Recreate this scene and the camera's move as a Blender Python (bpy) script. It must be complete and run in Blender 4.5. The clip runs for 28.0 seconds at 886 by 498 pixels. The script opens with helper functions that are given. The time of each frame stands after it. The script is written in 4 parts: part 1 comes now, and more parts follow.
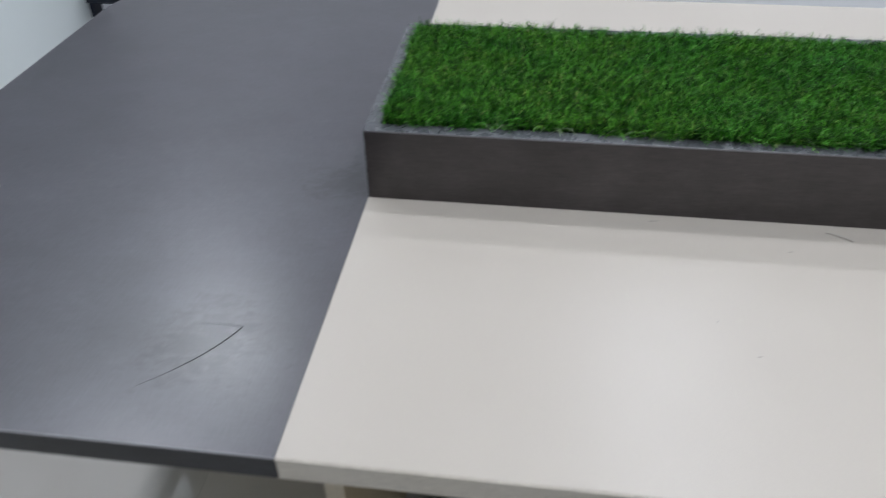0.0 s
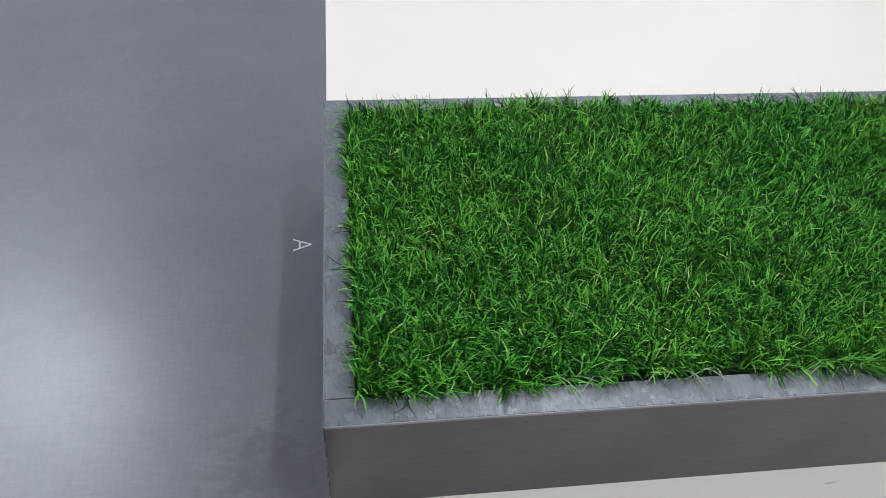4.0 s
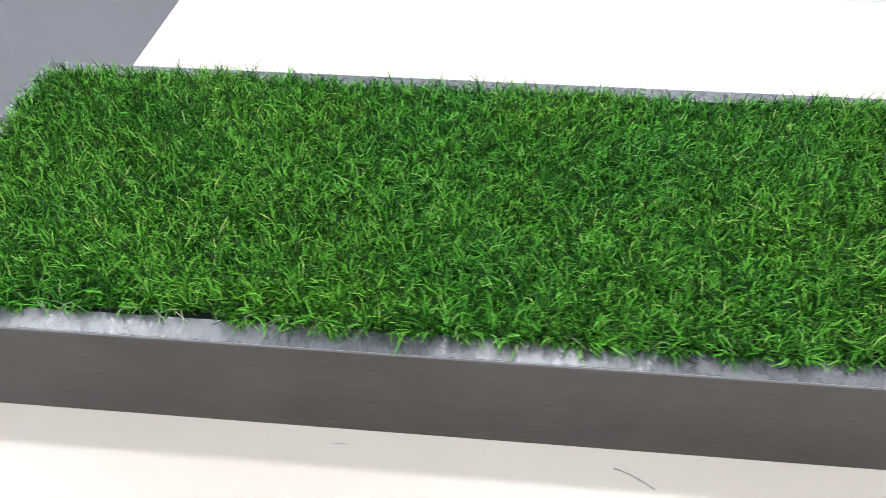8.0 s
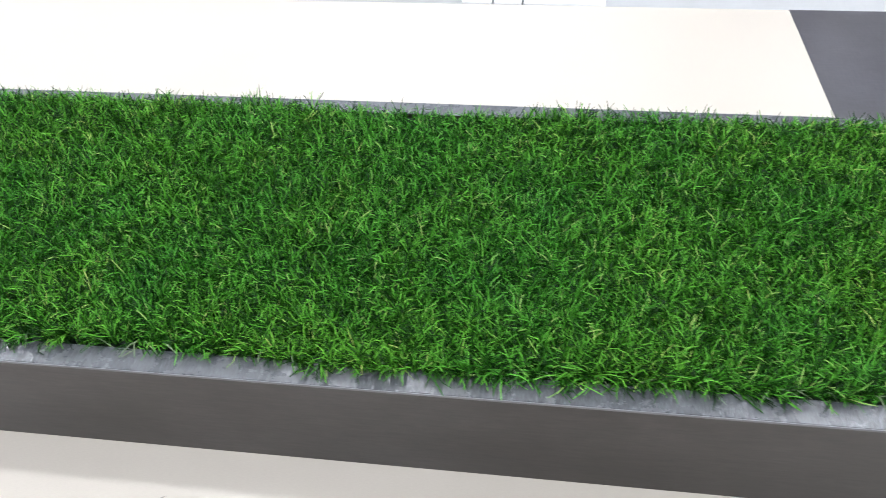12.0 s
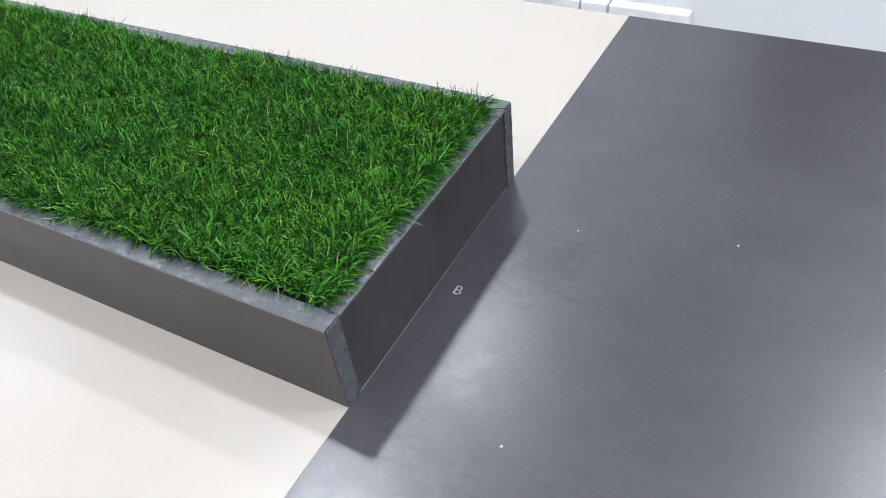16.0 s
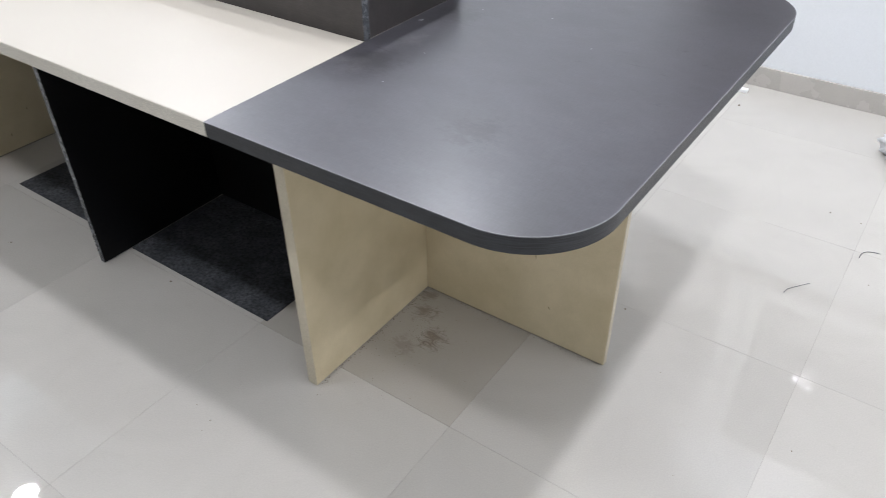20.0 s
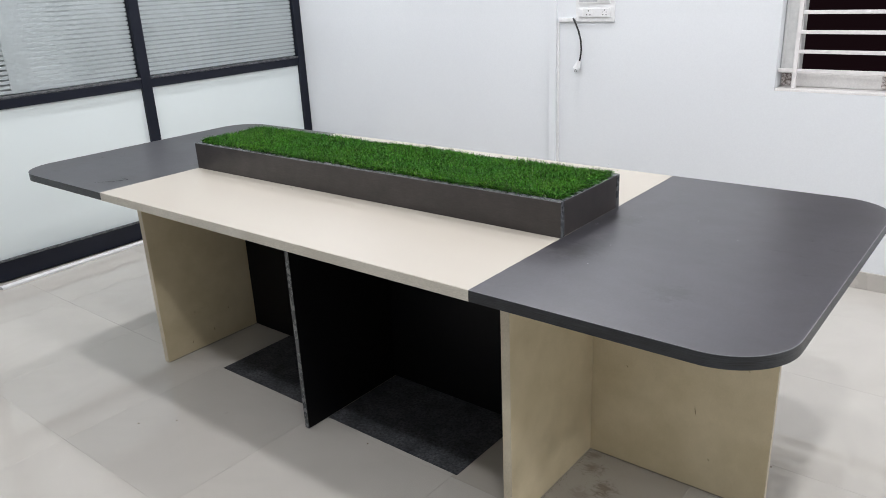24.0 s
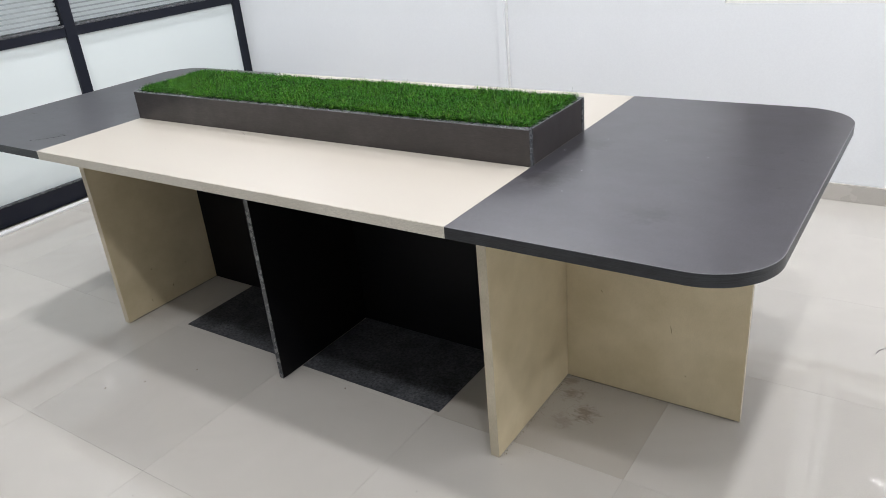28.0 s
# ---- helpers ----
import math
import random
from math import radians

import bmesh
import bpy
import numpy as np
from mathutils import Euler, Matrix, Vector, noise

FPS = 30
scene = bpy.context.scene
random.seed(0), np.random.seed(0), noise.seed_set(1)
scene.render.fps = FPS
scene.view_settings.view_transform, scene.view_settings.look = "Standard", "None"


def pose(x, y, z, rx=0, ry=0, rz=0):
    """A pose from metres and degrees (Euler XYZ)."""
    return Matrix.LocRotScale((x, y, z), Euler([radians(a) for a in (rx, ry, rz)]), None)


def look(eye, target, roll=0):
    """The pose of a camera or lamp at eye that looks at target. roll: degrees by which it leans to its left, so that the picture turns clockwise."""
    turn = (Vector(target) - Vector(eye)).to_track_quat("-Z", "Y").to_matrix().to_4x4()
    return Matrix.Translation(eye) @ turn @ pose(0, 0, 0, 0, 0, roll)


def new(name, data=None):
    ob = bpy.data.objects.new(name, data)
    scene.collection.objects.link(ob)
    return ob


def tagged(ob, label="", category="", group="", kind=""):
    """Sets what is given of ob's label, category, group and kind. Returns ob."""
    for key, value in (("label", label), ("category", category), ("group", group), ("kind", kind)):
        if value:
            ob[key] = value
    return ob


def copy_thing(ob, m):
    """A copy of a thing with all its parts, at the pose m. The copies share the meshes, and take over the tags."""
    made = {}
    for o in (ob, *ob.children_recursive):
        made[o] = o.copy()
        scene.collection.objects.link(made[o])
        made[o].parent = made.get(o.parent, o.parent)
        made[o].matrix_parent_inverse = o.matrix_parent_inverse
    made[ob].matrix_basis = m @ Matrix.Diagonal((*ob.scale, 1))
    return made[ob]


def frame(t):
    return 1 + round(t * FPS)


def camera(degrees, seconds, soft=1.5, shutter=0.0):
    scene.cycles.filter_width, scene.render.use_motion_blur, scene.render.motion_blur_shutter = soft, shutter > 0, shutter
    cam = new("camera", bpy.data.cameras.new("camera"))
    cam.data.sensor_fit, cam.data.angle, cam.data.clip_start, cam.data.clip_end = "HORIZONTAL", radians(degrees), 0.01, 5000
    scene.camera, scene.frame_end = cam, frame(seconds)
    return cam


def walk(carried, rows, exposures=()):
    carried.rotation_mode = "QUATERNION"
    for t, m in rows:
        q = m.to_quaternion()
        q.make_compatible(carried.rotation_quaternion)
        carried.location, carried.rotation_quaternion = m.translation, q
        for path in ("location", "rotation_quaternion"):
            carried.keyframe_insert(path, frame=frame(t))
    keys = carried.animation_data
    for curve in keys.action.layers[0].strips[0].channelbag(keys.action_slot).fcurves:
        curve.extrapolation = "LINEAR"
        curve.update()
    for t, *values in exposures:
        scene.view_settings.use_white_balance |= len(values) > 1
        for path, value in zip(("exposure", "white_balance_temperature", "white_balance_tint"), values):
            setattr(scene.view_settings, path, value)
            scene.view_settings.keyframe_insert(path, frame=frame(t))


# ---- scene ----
cam = camera(61.0, 28.0, soft=0.52, shutter=0.25)
PATH = [
    (0, (-0.61, -0.974, 1.314), (-0.833, 0.577, 0.071), -1.1),
    (0.5, (-0.567, -0.822, 1.314), (-0.549, 0.779, 0.116), 1.1),
    (1, (-0.511, -0.697, 1.297), (-0.504, 0.89, 0.08), 0.9),
    (1.5, (-0.433, -0.59, 1.286), (-0.664, 0.935, 0.012), 0.2),
    (2, (-0.46, -0.515, 1.27), (-0.672, 0.983, -0.038), -3.0),
    (2.5, (-0.564, -0.45, 1.252), (-0.711, 0.991, -0.127), -4.2),
    (3, (-0.63, -0.421, 1.243), (-0.629, 0.986, -0.178), 0.7),
    (3.5, (-0.708, -0.425, 1.244), (-0.63, 0.988, -0.169), 3.0),
    (5.5, (-0.971, -0.392, 1.273), (-0.272, 0.826, -0.15), 7.5),
    (6, (-0.842, -0.47, 1.273), (-0.321, 0.867, -0.119), 6.4),
    (6.5, (-0.703, -0.53, 1.276), (-0.386, 0.871, -0.116), 3.8),
    (7, (-0.58, -0.505, 1.255), (-0.388, 0.929, -0.125), 3.5),
    (7.5, (-0.475, -0.478, 1.258), (-0.418, 0.945, -0.146), 2.1),
    (8, (-0.349, -0.481, 1.263), (-0.483, 0.932, -0.147), -0.4),
    (8.5, (-0.198, -0.515, 1.284), (-0.408, 0.904, -0.11), -1.6),
    (9, (-0.086, -0.53, 1.279), (-0.341, 0.909, -0.087), -3.6),
    (9.5, (-0.01, -0.491, 1.268), (-0.219, 0.932, -0.122), -5.4),
    (10, (0.111, -0.434, 1.25), (-0.074, 0.961, -0.171), -3.3),
    (10.5, (0.199, -0.419, 1.257), (-0.042, 0.94, -0.19), -4.8),
    (11, (0.306, -0.431, 1.259), (0.041, 0.93, -0.183), -3.5),
    (11.5, (0.405, -0.447, 1.275), (0.157, 0.948, -0.137), -2.8),
    (12, (0.48, -0.459, 1.276), (0.253, 0.948, -0.127), -3.2),
    (12.5, (0.572, -0.477, 1.277), (0.388, 0.936, -0.126), -3.7),
    (13, (0.65, -0.485, 1.275), (0.476, 0.897, -0.16), -4.8),
    (13.5, (0.743, -0.454, 1.252), (0.485, 0.939, -0.159), -4.4),
    (15.5, (1.099, -0.479, 1.288), (0.312, 0.749, -0.081), -6.6),
    (16, (1.125, -0.443, 1.285), (0.318, 0.778, -0.078), -7.5),
    (16.5, (1.209, -0.416, 1.267), (0.289, 0.705, -0.11), -7.7),
    (17, (1.355, -0.397, 1.277), (0.424, 0.665, -0.139), -5.8),
    (17.5, (1.507, -0.441, 1.26), (0.468, 0.575, -0.114), -7.4),
    (18, (1.529, -0.663, 1.288), (0.693, 0.505, -0.104), -0.2),
    (18.5, (1.607, -0.784, 1.272), (0.847, 0.38, -0.166), -1.6),
    (18.7, (1.659, -0.856, 1.27), (0.859, 0.34, -0.119), -1.0),
    (19, (1.758, -0.979, 1.272), (0.913, 0.277, -0.035), -0.2),
    (19.3, (1.819, -1.066, 1.292), (0.977, 0.203, -0.005), 0.1),
    (19.5, (1.873, -1.114, 1.309), (0.983, 0.161, 0.05), -0.2),
    (20, (1.803, -1.274, 1.331), (0.877, 0.025, 0.124), -0.6),
    (20.5, (1.747, -1.48, 1.35), (0.786, -0.106, 0.262), -3.6),
    (21, (1.733, -1.567, 1.39), (0.741, -0.124, 0.425), -2.3),
    (21.5, (1.776, -1.669, 1.396), (0.709, -0.224, 0.517), -2.5),
    (22, (1.806, -1.763, 1.41), (0.692, -0.347, 0.543), -2.2),
    (22.5, (1.815, -1.8, 1.434), (0.706, -0.318, 0.677), -2.2),
    (24.5, (1.786, -1.852, 1.422), (0.579, -0.402, 0.759), -2.7),
    (25, (1.787, -1.859, 1.426), (0.585, -0.394, 0.785), -2.8),
    (25.5, (1.774, -1.844, 1.426), (0.597, -0.37, 0.76), -2.9),
    (26, (1.714, -1.82, 1.422), (0.604, -0.285, 0.778), -3.3),
    (26.5, (1.682, -1.826, 1.42), (0.627, -0.278, 0.72), -2.8),
    (27, (1.689, -1.827, 1.417), (0.636, -0.307, 0.655), -3.5),
    (27.5, (1.702, -1.825, 1.41), (0.651, -0.332, 0.594), -4.8),
    (28, (1.714, -1.834, 1.41), (0.658, -0.361, 0.564), -5.3),
]
EXPOSURES = [(0.0, -0.38, 6050, 10), (1.0, 0.20, 6050, 10), (2.0, 0.10, 6150, 10), (3.0, 0.15, 5950, 10), (6.0, 0.34, 6200, 10), (7.0, 0.58, 6250, 10), (8.0, 0.66, 6250, 10), (9.0, 0.54, 6250, 10), (10.0, 0.46, 6250, 10), (11.0, 0.46, 6130, 10), (12.0, 0.44, 6150, 10),
             (13.0, 0.68, 6150, 10), (16.0, 0.18, 6050, 10), (17.0, -0.05, 6150, 12), (18.0, -0.04, 6450, 10), (19.0, 0.0, 6400, 10), (20.0, 0.20, 6250, 10), (21.0, 0.16, 6350, 10), (22.0, 0.12, 6400, 10),
             (25.0, -0.02, 6500, 10), (28.0, 0.12, 6500, 10)]
walk(cam, [(t, look(eye, target, roll)) for t, eye, target, roll in PATH], EXPOSURES)

# ---- world and lamps ----
world = bpy.data.worlds.new("night")
scene.world = world
world.use_nodes = True
world.node_tree.nodes["Background"].inputs["Color"].default_value = (0.0075, 0.0035, 0.0045, 1)
world.node_tree.nodes["Background"].inputs["Strength"].default_value = 1.0

CEIL = 2.68
# x 3.60 is an unseen column, added to brighten the right; ROOM_E fits it
LAMP_X = (-1.95, -0.04, 1.75, 3.60)
LAMP_Y = (-1.40, -0.49, 0.42, 1.33)
LAMP_WATTS = 10.0
LAMP_COLOUR = (0.975, 0.98, 1.02)

# ---- sizes of the table ----
TOP = 0.750          # height of the worktop
THICK = 0.029
HALF_L, HALF_W = 1.505, 0.586
SEAM_L, SEAM_R = (-0.8225, -0.8275), (0.8283, 0.8266)   # front and back of each joint
BOX_L, BOX_R, BOX_W, BOX_H = -0.822, 0.8270, 0.172, 0.101
RIM = 0.019
CORNER = 0.150
WALL_N, PART_X = 1.796, -2.372
ROOM_E, ROOM_S = 4.600, -3.700


# ---- materials ----
def node_mat(name):
    m = bpy.data.materials.new(name)
    m.use_nodes = True
    return m, m.node_tree.nodes, m.node_tree.links, m.node_tree.nodes["Principled BSDF"]


def tex(nodes, links, scale, detail=4.0, rough=0.55, stretch=(1, 1, 1), distort=0.0):
    co = nodes.new("ShaderNodeTexCoord")
    mp = nodes.new("ShaderNodeMapping")
    mp.inputs["Scale"].default_value = stretch
    n = nodes.new("ShaderNodeTexNoise")
    n.inputs["Scale"].default_value, n.inputs["Detail"].default_value = scale, detail
    n.inputs["Roughness"].default_value, n.inputs["Distortion"].default_value = rough, distort
    links.new(co.outputs["Object"], mp.inputs["Vector"])
    links.new(mp.outputs["Vector"], n.inputs["Vector"])
    return n.outputs["Fac"]


def ramp(nodes, links, fac, stops):
    r = nodes.new("ShaderNodeValToRGB")
    while len(r.color_ramp.elements) < len(stops):
        r.color_ramp.elements.new(0.5)
    for e, (p, c) in zip(r.color_ramp.elements, stops):
        e.position, e.color = p, (*c, 1)
    links.new(fac, r.inputs["Fac"])
    return r.outputs["Color"]


def mixc(nodes, links, fac, a, b, kind="MIX"):
    m = nodes.new("ShaderNodeMix")
    m.data_type, m.blend_type = "RGBA", kind
    for key, v in ((0, fac), (6, a), (7, b)):
        if isinstance(v, (int, float)):
            m.inputs[key].default_value = v
        elif isinstance(v, tuple):
            m.inputs[key].default_value = (*v, 1)
        else:
            links.new(v, m.inputs[key])
    return m.outputs[2]


def bump(nodes, links, bsdf, fac, strength, distance=0.001):
    b = nodes.new("ShaderNodeBump")
    b.inputs["Strength"].default_value, b.inputs["Distance"].default_value = strength, distance
    links.new(fac, b.inputs["Height"])
    links.new(b.outputs["Normal"], bsdf.inputs["Normal"])


def scaled(nodes, links, fac, low, high):
    r = nodes.new("ShaderNodeMapRange")
    r.inputs["To Min"].default_value, r.inputs["To Max"].default_value = low, high
    links.new(fac, r.inputs["Value"])
    return r.outputs["Result"]


def surface(name, dark, light, scale=3.0, grain=180.0, stretch=(1, 1, 1), rough=(0.35, 0.5), relief=0.1, metal=0.0,
            spec=0.5, coat=0.0, blotch=0.35, lift=0.12):
    """Two-scale surface: broad tone, fine grain, uneven gloss and relief."""
    m, nodes, links, b = node_mat(name)
    big = tex(nodes, links, scale, 5.0, 0.6)
    fine = tex(nodes, links, grain, 3.0, 0.6, stretch)
    tone = ramp(nodes, links, big, [(0.5 - blotch, dark), (0.5 + blotch, light)])
    g = ramp(nodes, links, fine, [(0.25, (1 - lift,) * 3), (0.75, (1 + lift * 0.4,) * 3)])
    links.new(mixc(nodes, links, 1.0, tone, g, "MULTIPLY"), b.inputs["Base Color"])
    links.new(scaled(nodes, links, big, *rough), b.inputs["Roughness"])
    b.inputs["Metallic"].default_value = metal
    b.inputs["Specular IOR Level"].default_value = spec
    b.inputs["Coat Weight"].default_value, b.inputs["Coat Roughness"].default_value = coat, 0.01
    bump(nodes, links, b, fine, relief, 0.0006)
    return m


def linen_laminate(name, dark, light, rough, spec=0.5, relief=0.06, stains=(), chalky=(), along=False, ior=1.5):
    """Dark laminate with a woven, cross-brushed texture, faintly smudged."""
    m, nodes, links, b = node_mat(name)
    big = tex(nodes, links, 2.0, 3.0, 0.5)
    warp = tex(nodes, links, 52.0, 5.0, 0.68, (1, 8, 8) if along else (1, 8, 1), 0.3)
    weft = tex(nodes, links, 52.0, 5.0, 0.68, (8, 1, 1), 0.3)
    weave = mixc(nodes, links, 0.12 if along else 0.5, warp, weft)
    dust = tex(nodes, links, 24.0, 6.0, 0.65)
    tone = ramp(nodes, links, big, [(0.3, dark), (0.7, light)])
    g = ramp(nodes, links, weave, [(0.3, (0.60, 0.60, 0.60)), (0.7, (1.45, 1.45, 1.45))])
    base = mixc(nodes, links, 1.0, tone, g, "MULTIPLY")
    cloud = ramp(nodes, links, tex(nodes, links, 11.0, 6.0, 0.66, (1, 1.5, 1)), [(0.3, (0.62, 0.60, 0.58)), (0.7, (1.38, 1.40, 1.40))] if along else [(0.3, (0.78, 0.76, 0.76)), (0.7, (1.20, 1.21, 1.22))])
    base = mixc(nodes, links, 1.0, base, cloud, "MULTIPLY")
    # hand-worn stains: ragged dull patches round a few spots
    ragged = tex(nodes, links, 42.0, 8.0, 0.74, (1, 1.6, 1), 0.6)
    for x, y, r in stains:
        co, far, near = nodes.new("ShaderNodeTexCoord"), nodes.new("ShaderNodeVectorMath"), nodes.new("ShaderNodeMapRange")
        far.operation = "DISTANCE"
        far.inputs[1].default_value = (x, y, TOP)
        links.new(co.outputs["Object"], far.inputs[0])
        near.inputs["From Min"].default_value, near.inputs["From Max"].default_value = 0.0, r
        near.inputs["To Min"].default_value, near.inputs["To Max"].default_value = 0.42, 0.0
        links.new(far.outputs["Value"], near.inputs["Value"])
        both = nodes.new("ShaderNodeMath")
        both.operation = "ADD"
        links.new(near.outputs["Result"], both.inputs[0])
        links.new(ragged, both.inputs[1])
        patch = ramp(nodes, links, both.outputs["Value"], [(0.70, (1, 1, 1)), (0.86, (0.42, 0.40, 0.40))])
        base = mixc(nodes, links, 1.0, base, patch, "MULTIPLY")
    # pale plaster dust rubbed into the weave
    for x, y, r in chalky:
        co, far, near = nodes.new("ShaderNodeTexCoord"), nodes.new("ShaderNodeVectorMath"), nodes.new("ShaderNodeMapRange")
        far.operation = "DISTANCE"
        far.inputs[1].default_value = (x, y, TOP)
        links.new(co.outputs["Object"], far.inputs[0])
        near.inputs["From Max"].default_value = r
        near.inputs["To Min"].default_value, near.inputs["To Max"].default_value = 0.26, -0.15
        links.new(far.outputs["Value"], near.inputs["Value"])
        both = nodes.new("ShaderNodeMath")
        both.operation = "ADD"
        links.new(near.outputs["Result"], both.inputs[0])
        links.new(dust, both.inputs[1])
        base = mixc(nodes, links, ramp(nodes, links, both.outputs["Value"], [(0.58, (0, 0, 0)), (0.86, (0.24, 0.24, 0.24))]), base, (0.24, 0.235, 0.23))
    d = ramp(nodes, links, dust, [(0.60, (0, 0, 0)), (0.85, (0.07, 0.07, 0.07))])
    links.new(mixc(nodes, links, d, base, (0.26, 0.25, 0.24)), b.inputs["Base Color"])
    # uneven gloss: broad smears, and small dull scuffs along the weave
    smear = scaled(nodes, links, tex(nodes, links, 7.0, 4.0, 0.55, (0.35, 1, 1.3)) if along else tex(nodes, links, 3.2, 4.0, 0.55), *rough)
    scuff = ramp(nodes, links, tex(nodes, links, 16.0, 7.0, 0.68, (1.0, 2.2, 1.0), 0.8), [(0.60, (0, 0, 0)), (0.72, (0.55, 0.55, 0.55))])
    worn = ramp(nodes, links, tex(nodes, links, 2.4, 3.0, 0.5), [(0.48, (0, 0, 0)), (0.66, (1, 1, 1))])
    dull = mixc(nodes, links, 1.0, scuff, worn, "MULTIPLY")
    links.new(smear if along else mixc(nodes, links, dull, smear, (0.62, 0.62, 0.62)), b.inputs["Roughness"])
    b.inputs["Specular IOR Level"].default_value, b.inputs["IOR"].default_value = spec, ior
    bump(nodes, links, b, weave, relief, 0.0004)
    return m


def plain(name, colour, rough=0.5, metal=0.0, spec=0.5):
    m, nodes, links, b = node_mat(name)
    n = tex(nodes, links, 35.0, 5.0, 0.6)
    links.new(ramp(nodes, links, n, [(0.3, tuple(c * 0.86 for c in colour)), (0.7, colour)]), b.inputs["Base Color"])
    links.new(scaled(nodes, links, n, rough * 0.85, min(1, rough * 1.15)), b.inputs["Roughness"])
    b.inputs["Metallic"].default_value, b.inputs["Specular IOR Level"].default_value = metal, spec
    return m


M_DARK = linen_laminate("dark_laminate", (0.031, 0.0292, 0.0352), (0.043, 0.0408, 0.0482), (0.29, 0.37), 1.0, relief=0.10, chalky=((0.862, -0.265, 0.10), (0.910, -0.104, 0.07)),
                        stains=((0.905, -0.235, 0.13), (0.90, 0.06, 0.12), (-0.94, -0.45, 0.13), (-0.87, -0.14, 0.10), (1.22, -0.36, 0.10)))
M_BOX = linen_laminate("planter_laminate", (0.0215, 0.0176, 0.0170), (0.039, 0.0325, 0.0312), (0.20, 0.46), 0.62, along=True)
M_CREAM = surface("cream_laminate", (0.430, 0.392, 0.336), (0.470, 0.432, 0.374), 2.0, 260, (1, 10, 1), (0.30, 0.40), 0.05, spec=0.45, lift=0.06)
M_CREAM_EDGE = surface("cream_edge_band", (0.50, 0.46, 0.38), (0.66, 0.62, 0.54), 6.0, 120, (1, 1, 18), (0.40, 0.55), 0.25, lift=0.35)
M_BEIGE = surface("beige_board", (0.570, 0.478, 0.300), (0.690, 0.588, 0.395), 7.0, 200, (14, 14, 1), (0.40, 0.58), 0.10, blotch=0.20, lift=0.14)
M_BEIGE_EDGE = surface("beige_edge_band", (0.46, 0.40, 0.29), (0.66, 0.59, 0.45), 9.0, 130, (9, 9, 1), (0.42, 0.55), 0.20, lift=0.30)
M_SCUFF = plain("brown_scuff", (0.33, 0.26, 0.155), 0.8)
M_DARK_EDGE = surface("dark_edge_band", (0.009, 0.010, 0.012), (0.040, 0.044, 0.051), 14.0, 22, (1, 1, 26), (0.32, 0.46), 0.6, spec=0.4, lift=0.8)
M_GREY_EDGE = surface("grey_edge_band", (0.055, 0.060, 0.065), (0.090, 0.096, 0.104), 45.0, 160, (5, 1, 1), (0.14, 0.40), 0.35, spec=0.8, lift=0.6)
M_ARRIS = plain("pale_arris", (0.17, 0.17, 0.18), 0.4)
M_BLACK = surface("black_board", (0.0025, 0.0025, 0.003), (0.005, 0.005, 0.006), 3.0, 200, (1, 1, 1), (0.35, 0.5), 0.05, spec=0.15)
M_SHEET = surface("dusty_black_sheet", (0.018, 0.020, 0.024), (0.115, 0.120, 0.130), 12.0, 110, (1, 1, 1), (0.5, 0.75), 0.3, spec=0.3, blotch=0.3, lift=0.85)
M_WALL = surface("white_wall_paint", (0.70, 0.718, 0.738), (0.74, 0.758, 0.778), 1.1, 140, (1, 1, 1), (0.55, 0.7), 0.10, lift=0.03)
M_CEIL = surface("white_ceiling_paint", (0.80, 0.80, 0.80), (0.84, 0.84, 0.84), 1.1, 140, (1, 1, 1), (0.7, 0.8), 0.08, lift=0.03)
M_SKIRT = surface("skirting_tile", (0.42, 0.395, 0.36), (0.48, 0.455, 0.42), 5.0, 200, (1, 1, 1), (0.2, 0.35), 0.03, lift=0.05)
M_PVC = plain("white_pvc", (0.80, 0.80, 0.80), 0.35)
M_FRAME = plain("black_aluminium", (0.008, 0.010, 0.019), 0.30, 0.0, 0.25)
M_PANEL = surface("white_panel", (0.690, 0.745, 0.742), (0.710, 0.765, 0.762), 1.0, 200, (1, 1, 1), (0.2, 0.3), 0.01, lift=0.01)
M_UPVC = plain("white_window_frame", (0.80, 0.80, 0.79), 0.35)
M_GRILL = plain("white_grille_paint", (0.78, 0.75, 0.74), 0.4)
M_SILL = surface("dirty_marble_sill", (0.72, 0.70, 0.68), (0.80, 0.78, 0.76), 9.0, 130, (1, 1, 1), (0.4, 0.7), 0.4, blotch=0.2, lift=0.1)
M_GROUND = surface("rough_dirty_stone", (0.20, 0.16, 0.15), (0.75, 0.70, 0.68), 85.0, 200, (1, 1, 1), (0.5, 0.8), 0.5, blotch=0.10, lift=0.2)
M_RUBBER = plain("black_rubber", (0.012, 0.012, 0.013), 0.5)
M_WRAP = surface("plastic_wrap", (0.30, 0.31, 0.33), (0.58, 0.59, 0.61), 14.0, 60, (1, 1, 1), (0.15, 0.4), 0.6, lift=0.3)
M_BAG = surface("white_plastic_bag", (0.62, 0.63, 0.64), (0.82, 0.83, 0.84), 10.0, 50, (1, 1, 1), (0.25, 0.45), 0.5, lift=0.1)
M_NICK = plain("grey_nick", (0.27, 0.255, 0.225), 0.7)
M_CHALK = plain("chalk", (0.55, 0.55, 0.56), 0.9)
M_DIRT = plain("dirt", (0.17, 0.130, 0.090), 0.9)
M_BLANK = plain("grey_blanking_plate", (0.52, 0.53, 0.55), 0.5)
M_STEEL = plain("steel", (0.25, 0.25, 0.25), 0.35, 1.0)


